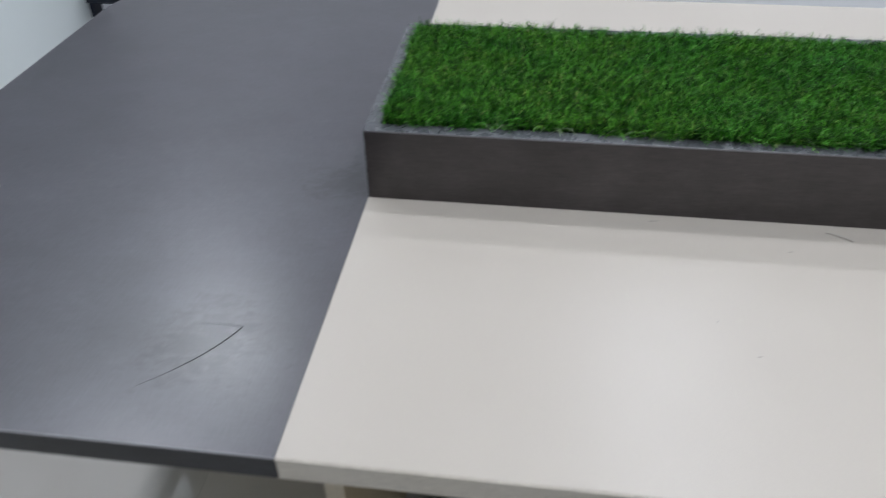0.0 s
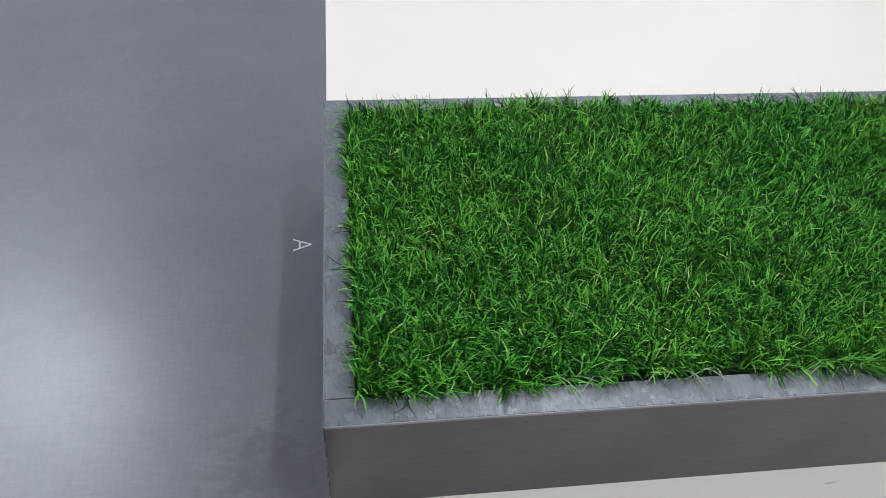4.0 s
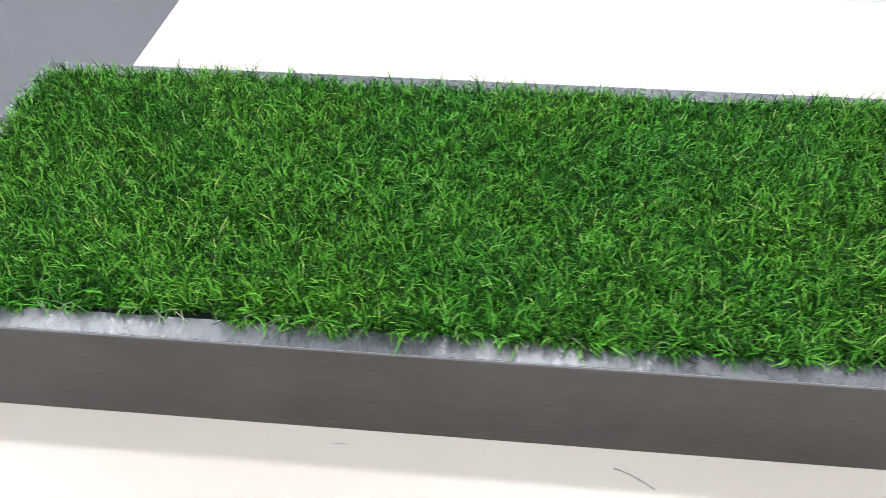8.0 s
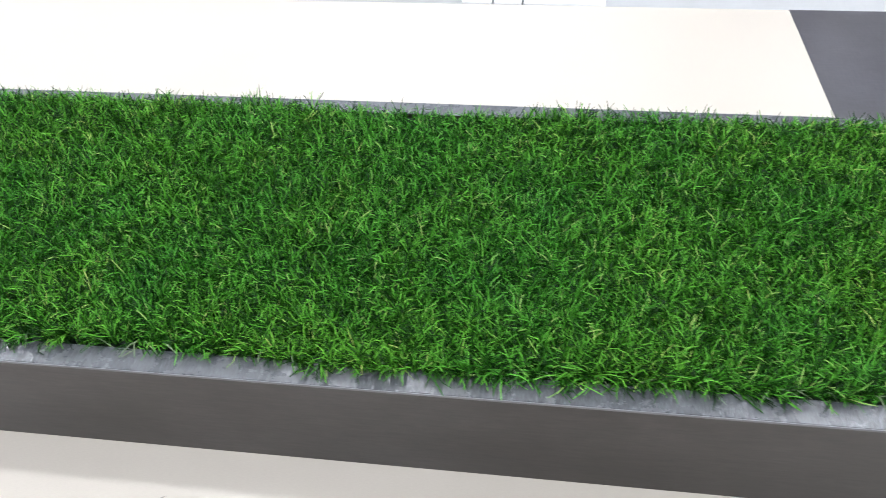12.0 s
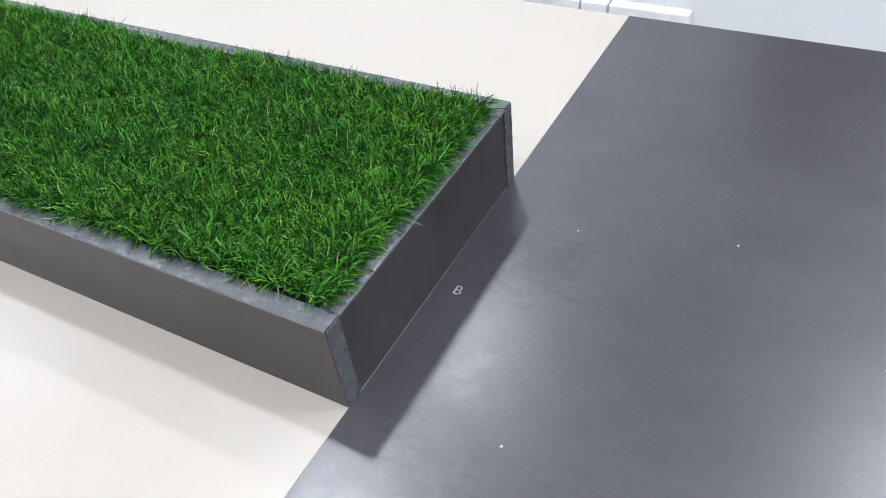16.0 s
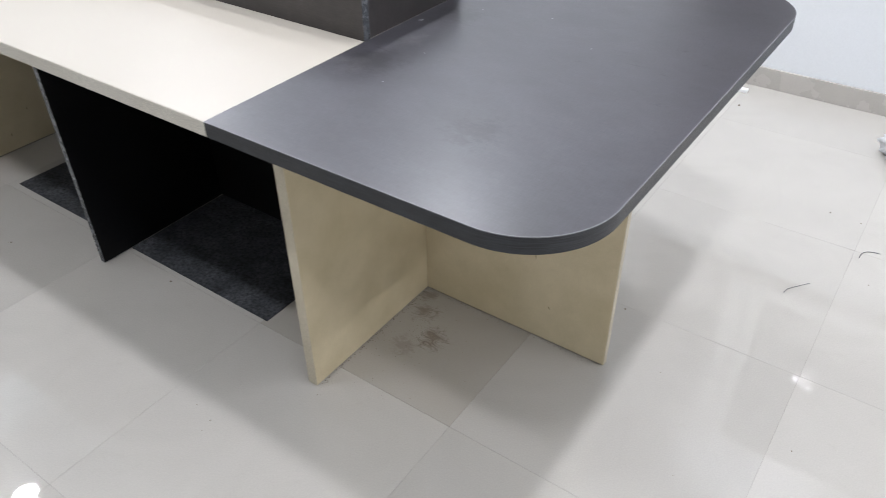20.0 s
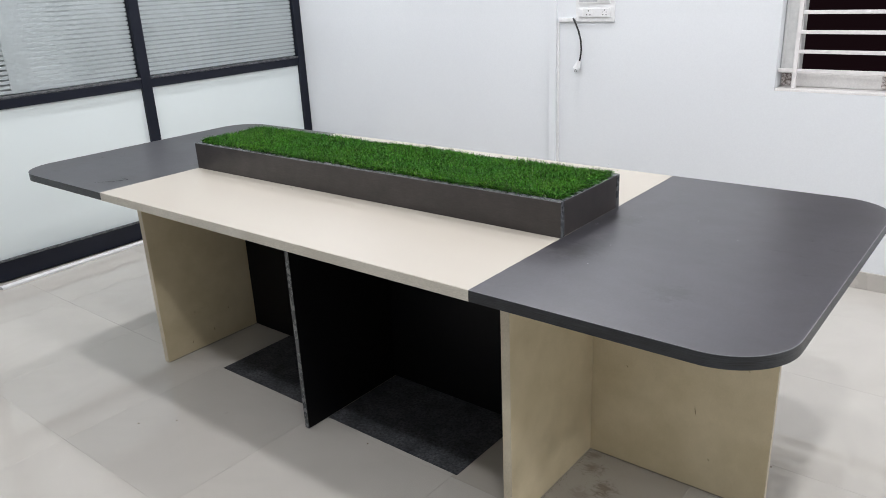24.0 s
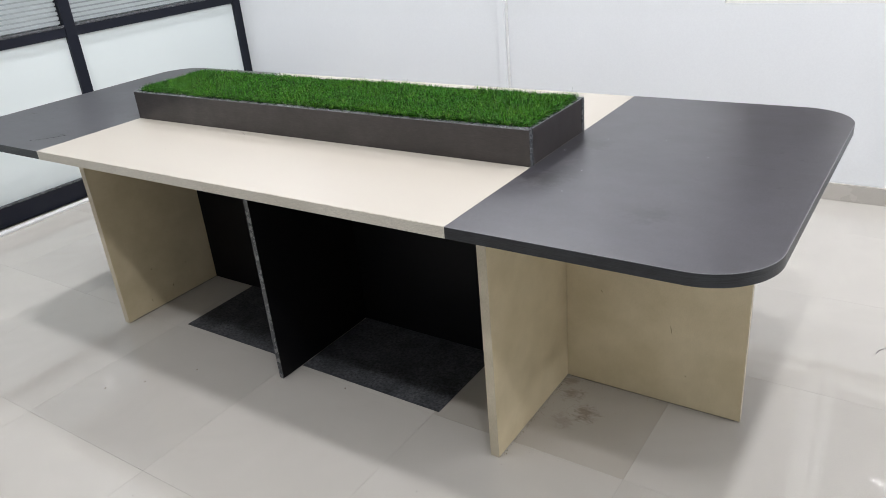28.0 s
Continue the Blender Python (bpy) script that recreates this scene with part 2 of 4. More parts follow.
def tile_material(name, dirty=()):
    m, nodes, links, b = node_mat(name)
    info = nodes.new("ShaderNodeObjectInfo")
    cloud = tex(nodes, links, 2.6, 8.0, 0.62, (1, 1, 1), 1.6)
    speck = tex(nodes, links, 300.0, 3.0, 0.5)
    dust = tex(nodes, links, 13.0, 9.0, 0.72, (1, 1, 1), 0.7)
    tone = ramp(nodes, links, cloud, [(0.25, (0.485, 0.460, 0.418)), (0.75, (0.525, 0.500, 0.458))])
    per = ramp(nodes, links, info.outputs["Random"], [(0.0, (0.95, 0.95, 0.95)), (1.0, (1.03, 1.03, 1.03))])
    tone = mixc(nodes, links, 1.0, tone, per, "MULTIPLY")
    tone = mixc(nodes, links, 1.0, tone, ramp(nodes, links, speck, [(0.3, (0.94,) * 3), (0.7, (1.02,) * 3)]), "MULTIPLY")
    stain = ramp(nodes, links, dust, [(0.60, (0, 0, 0)), (0.84, (0.35, 0.35, 0.35))])
    base = mixc(nodes, links, stain, tone, (0.40, 0.36, 0.31))
    if dirty:
        # a browner tile: brown mixed in evenly all over, and sweeping smears round two spots
        base = mixc(nodes, links, 0.36, base, (0.30, 0.262, 0.205))
        ragged = tex(nodes, links, 26.0, 9.0, 0.75, (1, 1.9, 1), 1.4)
        for x, y, r, most in dirty:
            co, far, near = nodes.new("ShaderNodeTexCoord"), nodes.new("ShaderNodeVectorMath"), nodes.new("ShaderNodeMapRange")
            far.operation = "DISTANCE"
            far.inputs[1].default_value = (x, y, 0)
            links.new(co.outputs["Object"], far.inputs[0])
            near.inputs["From Max"].default_value = r
            near.inputs["To Min"].default_value, near.inputs["To Max"].default_value = 0.30, -0.10
            links.new(far.outputs["Value"], near.inputs["Value"])
            both = nodes.new("ShaderNodeMath")
            both.operation = "ADD"
            links.new(near.outputs["Result"], both.inputs[0])
            links.new(ragged, both.inputs[1])
            base = mixc(nodes, links, ramp(nodes, links, both.outputs["Value"], [(0.60, (0, 0, 0)), (0.76, (most,) * 3)]), base, (0.150, 0.112, 0.075))
    links.new(base, b.inputs["Base Color"])
    links.new(scaled(nodes, links, dust, 0.0, 0.20 if dirty else 0.042), b.inputs["Roughness"])
    b.inputs["Specular IOR Level"].default_value = 0.5
    return m


M_TILE = tile_material("polished_floor_tile")
M_TILE_DIRTY = tile_material("brown_floor_tile", ((0.105, -0.088, 0.075, 0.60), (0.030, -0.020, 0.07, 0.50), (0.060, -0.150, 0.08, 0.25), (0.0, 0.040, 0.06, 0.45)))
M_GROUT = plain("grout", (0.36, 0.33, 0.29), 0.9)


def glass_material(name, tint, rough):
    m, nodes, links, b = node_mat(name)
    b.inputs["Base Color"].default_value = (*tint, 1)
    b.inputs["Transmission Weight"].default_value = 1.0
    b.inputs["Roughness"].default_value, b.inputs["IOR"].default_value = rough, 1.45
    return m


M_GLASS = glass_material("clear_glass", (0.93, 0.97, 0.96), 0.0)
M_PANE = glass_material("polished_pane", (0.90, 0.95, 0.94), 0.0)
M_PANE.node_tree.nodes["Principled BSDF"].inputs["Coat Weight"].default_value = 1.0
M_PANE.node_tree.nodes["Principled BSDF"].inputs["Coat Roughness"].default_value = 0.01


def film_material():
    m, nodes, links, b = node_mat("frosted_film")
    n = tex(nodes, links, 6.0, 4.0, 0.6)
    links.new(ramp(nodes, links, n, [(0.3, (0.43, 0.475, 0.48)), (0.7, (0.50, 0.545, 0.55))]), b.inputs["Base Color"])
    b.inputs["Roughness"].default_value = 0.5
    b.inputs["Transmission Weight"].default_value = 0.25
    return m


M_FILM = film_material()


def gap_reflection_material():
    """Grey between the stripes: the glass's reflection painted in, paler towards a slanting line."""
    m, nodes, links, b = node_mat("grey_gap_reflection")
    co, split, slant, near = nodes.new("ShaderNodeTexCoord"), nodes.new("ShaderNodeSeparateXYZ"), nodes.new("ShaderNodeMath"), nodes.new("ShaderNodeMapRange")
    links.new(co.outputs["Object"], split.inputs["Vector"])
    slant.operation = "MULTIPLY_ADD"
    slant.inputs[1].default_value = 0.343
    links.new(split.outputs["Z"], slant.inputs[0])
    links.new(split.outputs["Y"], slant.inputs[2])
    near.inputs["From Min"].default_value, near.inputs["From Max"].default_value = 0.382, 0.642
    links.new(slant.outputs["Value"], near.inputs["Value"])
    n = tex(nodes, links, 1.8, 3.0, 0.55)
    thin = ramp(nodes, links, n, [(0.3, (0.20, 0.228, 0.232)), (0.7, (0.34, 0.372, 0.378))])
    links.new(mixc(nodes, links, near.outputs["Result"], (0.44, 0.485, 0.49), thin), b.inputs["Base Color"])
    b.inputs["Roughness"].default_value = 0.35
    b.inputs["Coat Weight"].default_value, b.inputs["Coat Roughness"].default_value = 1.0, 0.01
    return m


M_GAP_REFLECTION = gap_reflection_material()


def lamp_glow():
    m, nodes, links, b = node_mat("lamp_diffuser")
    b.inputs["Base Color"].default_value = (0.9, 0.9, 0.9, 1)
    b.inputs["Emission Color"].default_value = (*LAMP_COLOUR, 1)
    b.inputs["Emission Strength"].default_value = 28.0
    return m


M_LAMP = lamp_glow()


def grass_material():
    m, nodes, links, b = node_mat("artificial_grass")
    geo = nodes.new("ShaderNodeNewGeometry")
    patch = tex(nodes, links, 9.0, 4.0, 0.62)
    # the near-black half of the blades paints in the shade between tufts
    c = ramp(nodes, links, geo.outputs["Random Per Island"],
             [(0.0, (0.0030, 0.018, 0.0012)), (0.48, (0.010, 0.056, 0.004)), (0.62, (0.042, 0.182, 0.0135)), (0.96, (0.118, 0.372, 0.044)), (1.0, (0.28, 0.40, 0.12))])
    g = ramp(nodes, links, patch, [(0.32, (0.75, 0.90, 0.90)), (0.68, (1.30, 1.10, 0.90))])
    links.new(mixc(nodes, links, 1.0, c, g, "MULTIPLY"), b.inputs["Base Color"])
    b.inputs["Roughness"].default_value = 0.40
    b.inputs["Specular IOR Level"].default_value = 0.10
    thin = nodes.new("ShaderNodeBsdfTranslucent")
    mix = nodes.new("ShaderNodeMixShader")
    mix.inputs["Fac"].default_value = 0.15
    links.new(b.inputs["Base Color"].links[0].from_socket, thin.inputs["Color"])
    links.new(b.outputs["BSDF"], mix.inputs[1])
    links.new(thin.outputs["BSDF"], mix.inputs[2])
    links.new(mix.outputs["Shader"], nodes["Material Output"].inputs["Surface"])
    return m


M_GRASS = grass_material()
M_BACKING = plain("turf_backing", (0.006, 0.020, 0.008), 0.9)


# ---- building helpers ----
def mesh_of(bm, name, mat, smooth=False):
    me = bpy.data.meshes.new(name)
    bm.normal_update()
    bm.to_mesh(me)
    bm.free()
    for m in (mat if isinstance(mat, (list, tuple)) else [mat]):
        me.materials.append(m)
    if smooth:
        me.shade_smooth()
    return me


def part(name, bm, mat, parent=None, label="", smooth=False, kind=""):
    """Links a bmesh as one mesh object, under a thing or a part where one is given."""
    ob = new(name, mesh_of(bm, name, mat, smooth))
    if parent:
        ob.parent = parent
        ob.matrix_parent_inverse = parent.matrix_basis.inverted() if parent.parent is None else Matrix()
    return tagged(ob, label, kind=kind)


def thing(name, label, category, at=(0, 0, 0), group="", kind=""):
    ob = new(name)
    ob.empty_display_size = 0.1
    ob.location = at
    bpy.context.view_layer.update()
    return tagged(ob, label, category, group, kind)


def block(x0, x1, y0, y1, z0, z1, bevel=0.0, bm=None, seg=2):
    own = bmesh.new()
    bmesh.ops.create_cube(own, size=1, matrix=Matrix.LocRotScale(((x0 + x1) / 2, (y0 + y1) / 2, (z0 + z1) / 2), None, (abs(x1 - x0), abs(y1 - y0), abs(z1 - z0))))
    if bevel:
        bmesh.ops.bevel(own, geom=own.edges[:], offset=bevel, segments=seg, affect="EDGES", profile=0.6)
    if bm is None:
        return own
    me = bpy.data.meshes.new("tmp")
    own.to_mesh(me)
    own.free()
    bm.from_mesh(me)
    bpy.data.meshes.remove(me)
    return bm


def slab(outline, z0, z1):
    """An upright prism over a closed outline of (x, y)."""
    bm = bmesh.new()
    low = [bm.verts.new((x, y, z0)) for x, y in outline]
    high = [bm.verts.new((x, y, z1)) for x, y in outline]
    bm.faces.new(high)
    bm.faces.new(low[::-1])
    n = len(outline)
    for i in range(n):
        bm.faces.new((low[i], low[(i + 1) % n], high[(i + 1) % n], high[i]))
    return bm


def tube(points, radius, sides=8, bm=None):
    bm = bm or bmesh.new()
    rings = []
    pts = [Vector(p) for p in points]
    for i, p in enumerate(pts):
        d = (pts[min(i + 1, len(pts) - 1)] - pts[max(i - 1, 0)]).normalized()
        u = d.orthogonal().normalized()
        v = d.cross(u)
        r = radius[i] if isinstance(radius, (list, tuple)) else radius
        rings.append([bm.verts.new(p + r * (math.cos(a) * u + math.sin(a) * v)) for a in [2 * math.pi * k / sides for k in range(sides)]])
    for a, b in zip(rings, rings[1:]):
        for k in range(sides):
            bm.faces.new((a[k], a[(k + 1) % sides], b[(k + 1) % sides], b[k]))
    bm.faces.new(rings[0][::-1])
    bm.faces.new(rings[-1])
    return bm


def disc(r, z0, z1, sides=32, at=(0, 0)):
    return slab([(at[0] + r * math.cos(2 * math.pi * k / sides), at[1] + r * math.sin(2 * math.pi * k / sides)) for k in range(sides)], z0, z1)


# ---- structure ----
WT = 0.20
WIN_X0, WIN_X1, WIN_Z0, WIN_Z1 = 0.794, 2.262, 0.868, 2.080
CORR_X = -4.60


def build_structure():
    bm = block(PART_X, WIN_X0, WALL_N, WALL_N + WT, 0, CEIL)
    block(WIN_X1, ROOM_E, WALL_N, WALL_N + WT, 0, CEIL, bm=bm)
    block(WIN_X0, WIN_X1, WALL_N, WALL_N + WT, 0, WIN_Z0, bm=bm)
    block(WIN_X0, WIN_X1, WALL_N, WALL_N + WT, WIN_Z1, CEIL, bm=bm)
    tagged(part("wall_north", bm, M_WALL), "white painted plaster wall with a window opening", "wall", kind="structure")
    tagged(part("wall_east", block(ROOM_E, ROOM_E + WT, ROOM_S, WALL_N + WT, 0, CEIL), M_WALL), "plain white painted wall", "wall", kind="structure")
    tagged(part("wall_south", block(CORR_X, ROOM_E, ROOM_S - WT, ROOM_S, 0, CEIL), M_WALL), "plain white painted wall", "wall", kind="structure")
    tagged(part("wall_corridor", block(CORR_X - WT, CORR_X, ROOM_S, WALL_N + WT, 0, CEIL), M_WALL), "plain wall beyond the glass partition", "wall", kind="structure")
    tagged(part("wall_corridor_end", block(CORR_X, PART_X - 0.002, WALL_N, WALL_N + WT, 0, CEIL), M_WALL), "plain wall beyond the glass partition", "wall", kind="structure")
    tagged(part("ceiling", block(CORR_X, ROOM_E, ROOM_S, WALL_N, CEIL, CEIL + 0.12), M_CEIL), "flat white painted ceiling", "ceiling", kind="structure")
    sk = block(PART_X + 0.002, ROOM_E, WALL_N - 0.012, WALL_N, 0, 0.082, 0.002)
    tagged(part("baseboard", sk, M_SKIRT), "greige tiled skirting along the white wall", "baseboard", kind="structure")
    sk = block(ROOM_E - 0.012, ROOM_E, ROOM_S, WALL_N - 0.012, 0, 0.082, 0.002)
    tagged(part("baseboard_east", sk, M_SKIRT), "greige tiled skirting along the white wall", "baseboard", kind="structure")


build_structure()


# ---- floor: polished tiles on a grout bed ----
TILE = 0.600
JOINT_X, JOINT_Y = 1.172, -0.372


def build_floor():
    floor = tagged(part("floor", block(CORR_X, ROOM_E, ROOM_S, WALL_N, -0.060, -0.0012), M_GROUT), "polished greige vitrified tile floor with thin joints", "floor", kind="structure")
    gap = 0.0002
    shared = {}
    for i in range(-10, 6):
        for j in range(-6, 5):
            x0, x1 = max(CORR_X, JOINT_X + i * TILE), min(ROOM_E, JOINT_X + (i + 1) * TILE)
            y0, y1 = max(ROOM_S, JOINT_Y + j * TILE), min(WALL_N, JOINT_Y + (j + 1) * TILE)
            if x1 - x0 < 0.01 or y1 - y0 < 0.01:
                continue
            w, d = round(x1 - x0, 4), round(y1 - y0, 4)
            dusty = (i, j) == (-1, 0)
            if (w, d, dusty) not in shared:
                shared[w, d, dusty] = mesh_of(block(-w / 2 + gap, w / 2 - gap, -d / 2 + gap, d / 2 - gap, -0.010, 0, 0.0003, seg=1), "tile", M_TILE_DIRTY if dusty else M_TILE)
            ob = new("tile", shared[w, d, dusty])
            ob.parent = floor
            ob.location = ((x0 + x1) / 2, (y0 + y1) / 2, 0)


# ---- partition ----
def build_partition():
    """Black aluminium partition: white panels below, striped frosted glass above."""
    p = thing("glass_partition", "black aluminium partition with white lower panels and striped frosted glass", "partition", (PART_X - 0.03, 0, 0), kind="structure")
    back, front = PART_X - 0.060, PART_X
    posts = [1.766, 0.565, -0.611, -1.783, -2.955]
    ends = [WALL_N - 0.001] + posts[1:] + [ROOM_S]
    for k, y in enumerate(posts):
        y0, y1 = (y - 0.031, WALL_N - 0.001) if k == 0 else (y - 0.032, y + 0.032)
        part("mullion", block(back, front, y0, y1, 0.0, CEIL, 0.002), M_FRAME, p)
    gaps = list(zip(posts[1:] + [ROOM_S - 0.032], posts))
    for a, b in gaps:
        y0, y1 = a + 0.032, b - 0.032
        if b == posts[0]:
            y1 = b - 0.031
        part("bottom_rail", block(back, front - 0.002, y0, y1, 0.008, 0.118, 0.003), M_FRAME, p)
        part("rail_ledge", block(front - 0.0018, front + 0.006, y0, y1, 0.112, 0.122, 0.002), M_GREY_EDGE, p)
        part("middle_rail", block(back, front - 0.002, y0, y1, 0.886, 0.936, 0.003), M_FRAME, p)
        part("glazing_bead", block(front - 0.020, front - 0.001, y0, y1, 0.9365, 0.950, 0.003), M_GREY_EDGE, p)
        part("top_rail", block(back, front - 0.002, y0, y1, 2.10, 2.15, 0.003), M_FRAME, p)
        part("lower_panel", block(back + 0.02, front - 0.018, y0, y1, 0.119, 0.885), M_PANEL, p, "plain white infill panel")
        pane = part("glass_pane", block(front - 0.034, front - 0.028, y0, y1, 0.951, 2.099), M_PANE, p, "clear glass pane with frosted stripes")
        part("upper_panel", block(back + 0.02, front - 0.018, y0, y1, 2.151, CEIL - 0.001), M_PANEL, p)
        clear = -0.175 if a < -0.3 < b else y0 + 0.012
        f = front - 0.0279
        # added layer: its grey stands in for reflections in the clear gaps
        part("thin_film", block(f, f + 0.0003, clear, y1 - 0.011, 0.953, 2.098), M_GAP_REFLECTION, pane, "thin grey layer painted as the reflection in the clear gaps")
        for s in range(47):
            z = 0.956 + s * 0.0243
            part("film_stripe", block(f + 0.0004, f + 0.0010, y0 + 0.003, y1 - 0.003, z, z + 0.0160), M_FILM, pane)
        # the pale reflection in this pane, painted as a solid band
        if clear > y0 + 0.1:
            part("film_band", block(f + 0.0011, f + 0.0016, clear, clear + 0.125, 0.953, 2.098), M_FILM, pane)


build_partition()


# ---- window ----
def build_window():
    w = thing("window_1", "white window with a horizontal-bar grille, dark night outside", "window", (1.5, WALL_N + 0.1, WIN_Z0), kind="structure")
    y0, y1 = WALL_N + 0.062, WALL_N + 0.125
    fx0, fx1 = WIN_X0 + 0.001, WIN_X1 - 0.001
    part("window_frame", block(fx0, fx0 + 0.078, y0, y1, WIN_Z0 + 0.075, WIN_Z1 - 0.001, 0.004), M_UPVC, w)
    part("window_frame", block(fx1 - 0.055, fx1, y0, y1, WIN_Z0 + 0.075, WIN_Z1 - 0.001, 0.004), M_UPVC, w)
    part("window_frame", block(fx0, fx1, y0 + 0.030, y1, WIN_Z0 + 0.012, WIN_Z0 + 0.0745, 0.004), M_SILL, w)
    part("window_frame", block(fx0 + 0.079, fx1 - 0.056, y0, y1, WIN_Z1 - 0.056, WIN_Z1 - 0.001, 0.004), M_UPVC, w)
    part("frame_track", block(fx0 + 0.006, fx0 + 0.016, y0 - 0.004, y0 - 0.0003, WIN_Z0 + 0.10, WIN_Z1 - 0.01), M_UPVC, w)
    part("window_sill", block(fx0, fx1, WALL_N + 0.004, WALL_N + 0.198, WIN_Z0 + 0.0005, WIN_Z0 + 0.0115, 0.002), M_SILL, w, "dusty stained marble sill")
    part("pane", block(1.432, fx1 - 0.056, WALL_N + 0.108, WALL_N + 0.113, WIN_Z0 + 0.076, WIN_Z1 - 0.057), M_GLASS, w)
    grille = part("grille", block(0.858, 0.876, WALL_N + 0.024, WALL_N + 0.040, WIN_Z0 + 0.012, WIN_Z1 - 0.002, 0.002), M_GRILL, w, "white painted steel grille")
    ups = (0.867, 1.317, 1.777, 2.212)
    for x in ups[1:]:
        part("upright_bar", block(x - 0.009, x + 0.009, WALL_N + 0.024, WALL_N + 0.040, WIN_Z0 + 0.012, WIN_Z1 - 0.002, 0.002), M_GRILL, grille)
    part("grille_bar", block(fx0 + 0.001, ups[0] - 0.0092, WALL_N + 0.025, WALL_N + 0.039, 0.9505, 0.9665, 0.002), M_GRILL, grille)
    for xa, xb in zip(ups, ups[1:]):
        z = 0.9585
        while z < WIN_Z1 - 0.03:
            part("grille_bar", block(xa + 0.0092, xb - 0.0092, WALL_N + 0.025, WALL_N + 0.039, z - 0.008, z + 0.008, 0.002), M_GRILL, grille)
            z += 0.0835
    for xa, xb in ((fx0 + 0.002, 0.8575), (1.207, 1.237), (1.274, 1.302)):
        part("dirt_patch", block(xa, xb, y0 + 0.0270, y0 + 0.0297, WIN_Z0 + 0.016, WIN_Z0 + 0.072), M_GROUND, w, "rough dirty patch of stone")
    sy0, sy1 = WALL_N + 0.003, WALL_N + 0.023
    part("gasket", block(1.4075, 1.420, sy0 + 0.004, sy1, 0.972, WIN_Z1 - 0.010), M_RUBBER, w)
    part("outer_stile", block(1.4205, 1.482, sy0 - 0.001, sy1, 0.930, WIN_Z1 - 0.010, 0.004), M_UPVC, w)
    sash = part("sash", block(1.3285, 1.407, sy0, sy1, 0.968, WIN_Z1 - 0.010, 0.004), M_UPVC, w, "white sliding sash pushed aside")
    part("sash_rail", block(1.4825, 2.202, sy0, sy1, 0.968, 1.020, 0.004), M_UPVC, sash)
    part("sash_rail", block(1.4825, 2.202, sy0, sy1, WIN_Z1 - 0.065, WIN_Z1 - 0.010, 0.004), M_UPVC, sash)
    part("sash_glass", block(1.4825, 2.202, WALL_N + 0.010, WALL_N + 0.015, 1.0205, WIN_Z1 - 0.066), M_GLASS, sash)


build_window()


# ---- ceiling lamps ----
def build_lamps():
    first = None
    for x in LAMP_X:
        for y in LAMP_Y:
            if first is None:
                first = thing("ceiling_light", "round recessed white ceiling downlight, switched on", "ceiling light", (x, y, CEIL), "downlights in the ceiling")
                bm = bmesh.new()
                n = 40
                ring = [(0.092, 0.0), (0.092, -0.006), (0.086, -0.010), (0.074, -0.008), (0.072, 0.0)]
                vs = [[bm.verts.new((x + r * math.cos(2 * math.pi * k / n), y + r * math.sin(2 * math.pi * k / n), CEIL + h)) for r, h in ring] for k in range(n)]
                for k in range(n):
                    for a in range(len(ring) - 1):
                        bm.faces.new((vs[k][a], vs[(k + 1) % n][a], vs[(k + 1) % n][a + 1], vs[k][a + 1]))
                bmesh.ops.recalc_face_normals(bm, faces=bm.faces[:])
                part("rim", bm, M_PVC, first, smooth=True)
                part("diffuser", disc(0.071, CEIL - 0.005, CEIL - 0.001, 40, (x, y)), M_LAMP, first)
            else:
                copy_thing(first, Matrix.Translation((x, y, CEIL)))
            lamp = bpy.data.lights.new("downlight", "AREA")
            lamp.shape, lamp.size = "DISK", 0.14
            lamp.energy, lamp.color = LAMP_WATTS, LAMP_COLOUR
            ob = new("downlight", lamp)
            ob.location = (x, y, CEIL - 0.012)


build_lamps()


# ---- conference table ----
def end_outline(front, back, side):
    """Outline of a dark end: square at the seam, rounded at its two free corners."""
    xe = HALF_L * side
    c = xe - CORNER * side
    pts = [(front, -HALF_W)]
    for k in range(33):
        a = math.pi / 2 * k / 32
        pts.append((c + side * CORNER * math.sin(a), -HALF_W + CORNER - CORNER * math.cos(a)))
    for k in range(33):
        a = math.pi / 2 * k / 32
        pts.append((c + side * CORNER * math.cos(a), HALF_W - CORNER + CORNER * math.sin(a)))
    pts.append((back, HALF_W))
    return pts if side > 0 else pts[::-1]


def strip(points, z0, z1, depth):
    """A thin upright band that follows points, laid outside them."""
    bm = bmesh.new()
    pts = [Vector((x, y, 0)) for x, y in points]
    rows = []
    for i, p in enumerate(pts):
        d = (pts[min(i + 1, len(pts) - 1)] - pts[max(i - 1, 0)]).normalized()
        n = Vector((d.y, -d.x, 0)) * depth
        rows.append([bm.verts.new(q) for q in (p + Vector((0, 0, z0)), p + n + Vector((0, 0, z0)), p + n + Vector((0, 0, z1)), p + Vector((0, 0, z1)))])
    for a, b in zip(rows, rows[1:]):
        for k in range(4):
            bm.faces.new((a[k], b[k], b[(k + 1) % 4], a[(k + 1) % 4]))
    bm.faces.new(rows[0])
    bm.faces.new(rows[-1][::-1])
    bmesh.ops.recalc_face_normals(bm, faces=bm.faces[:])
    return bm


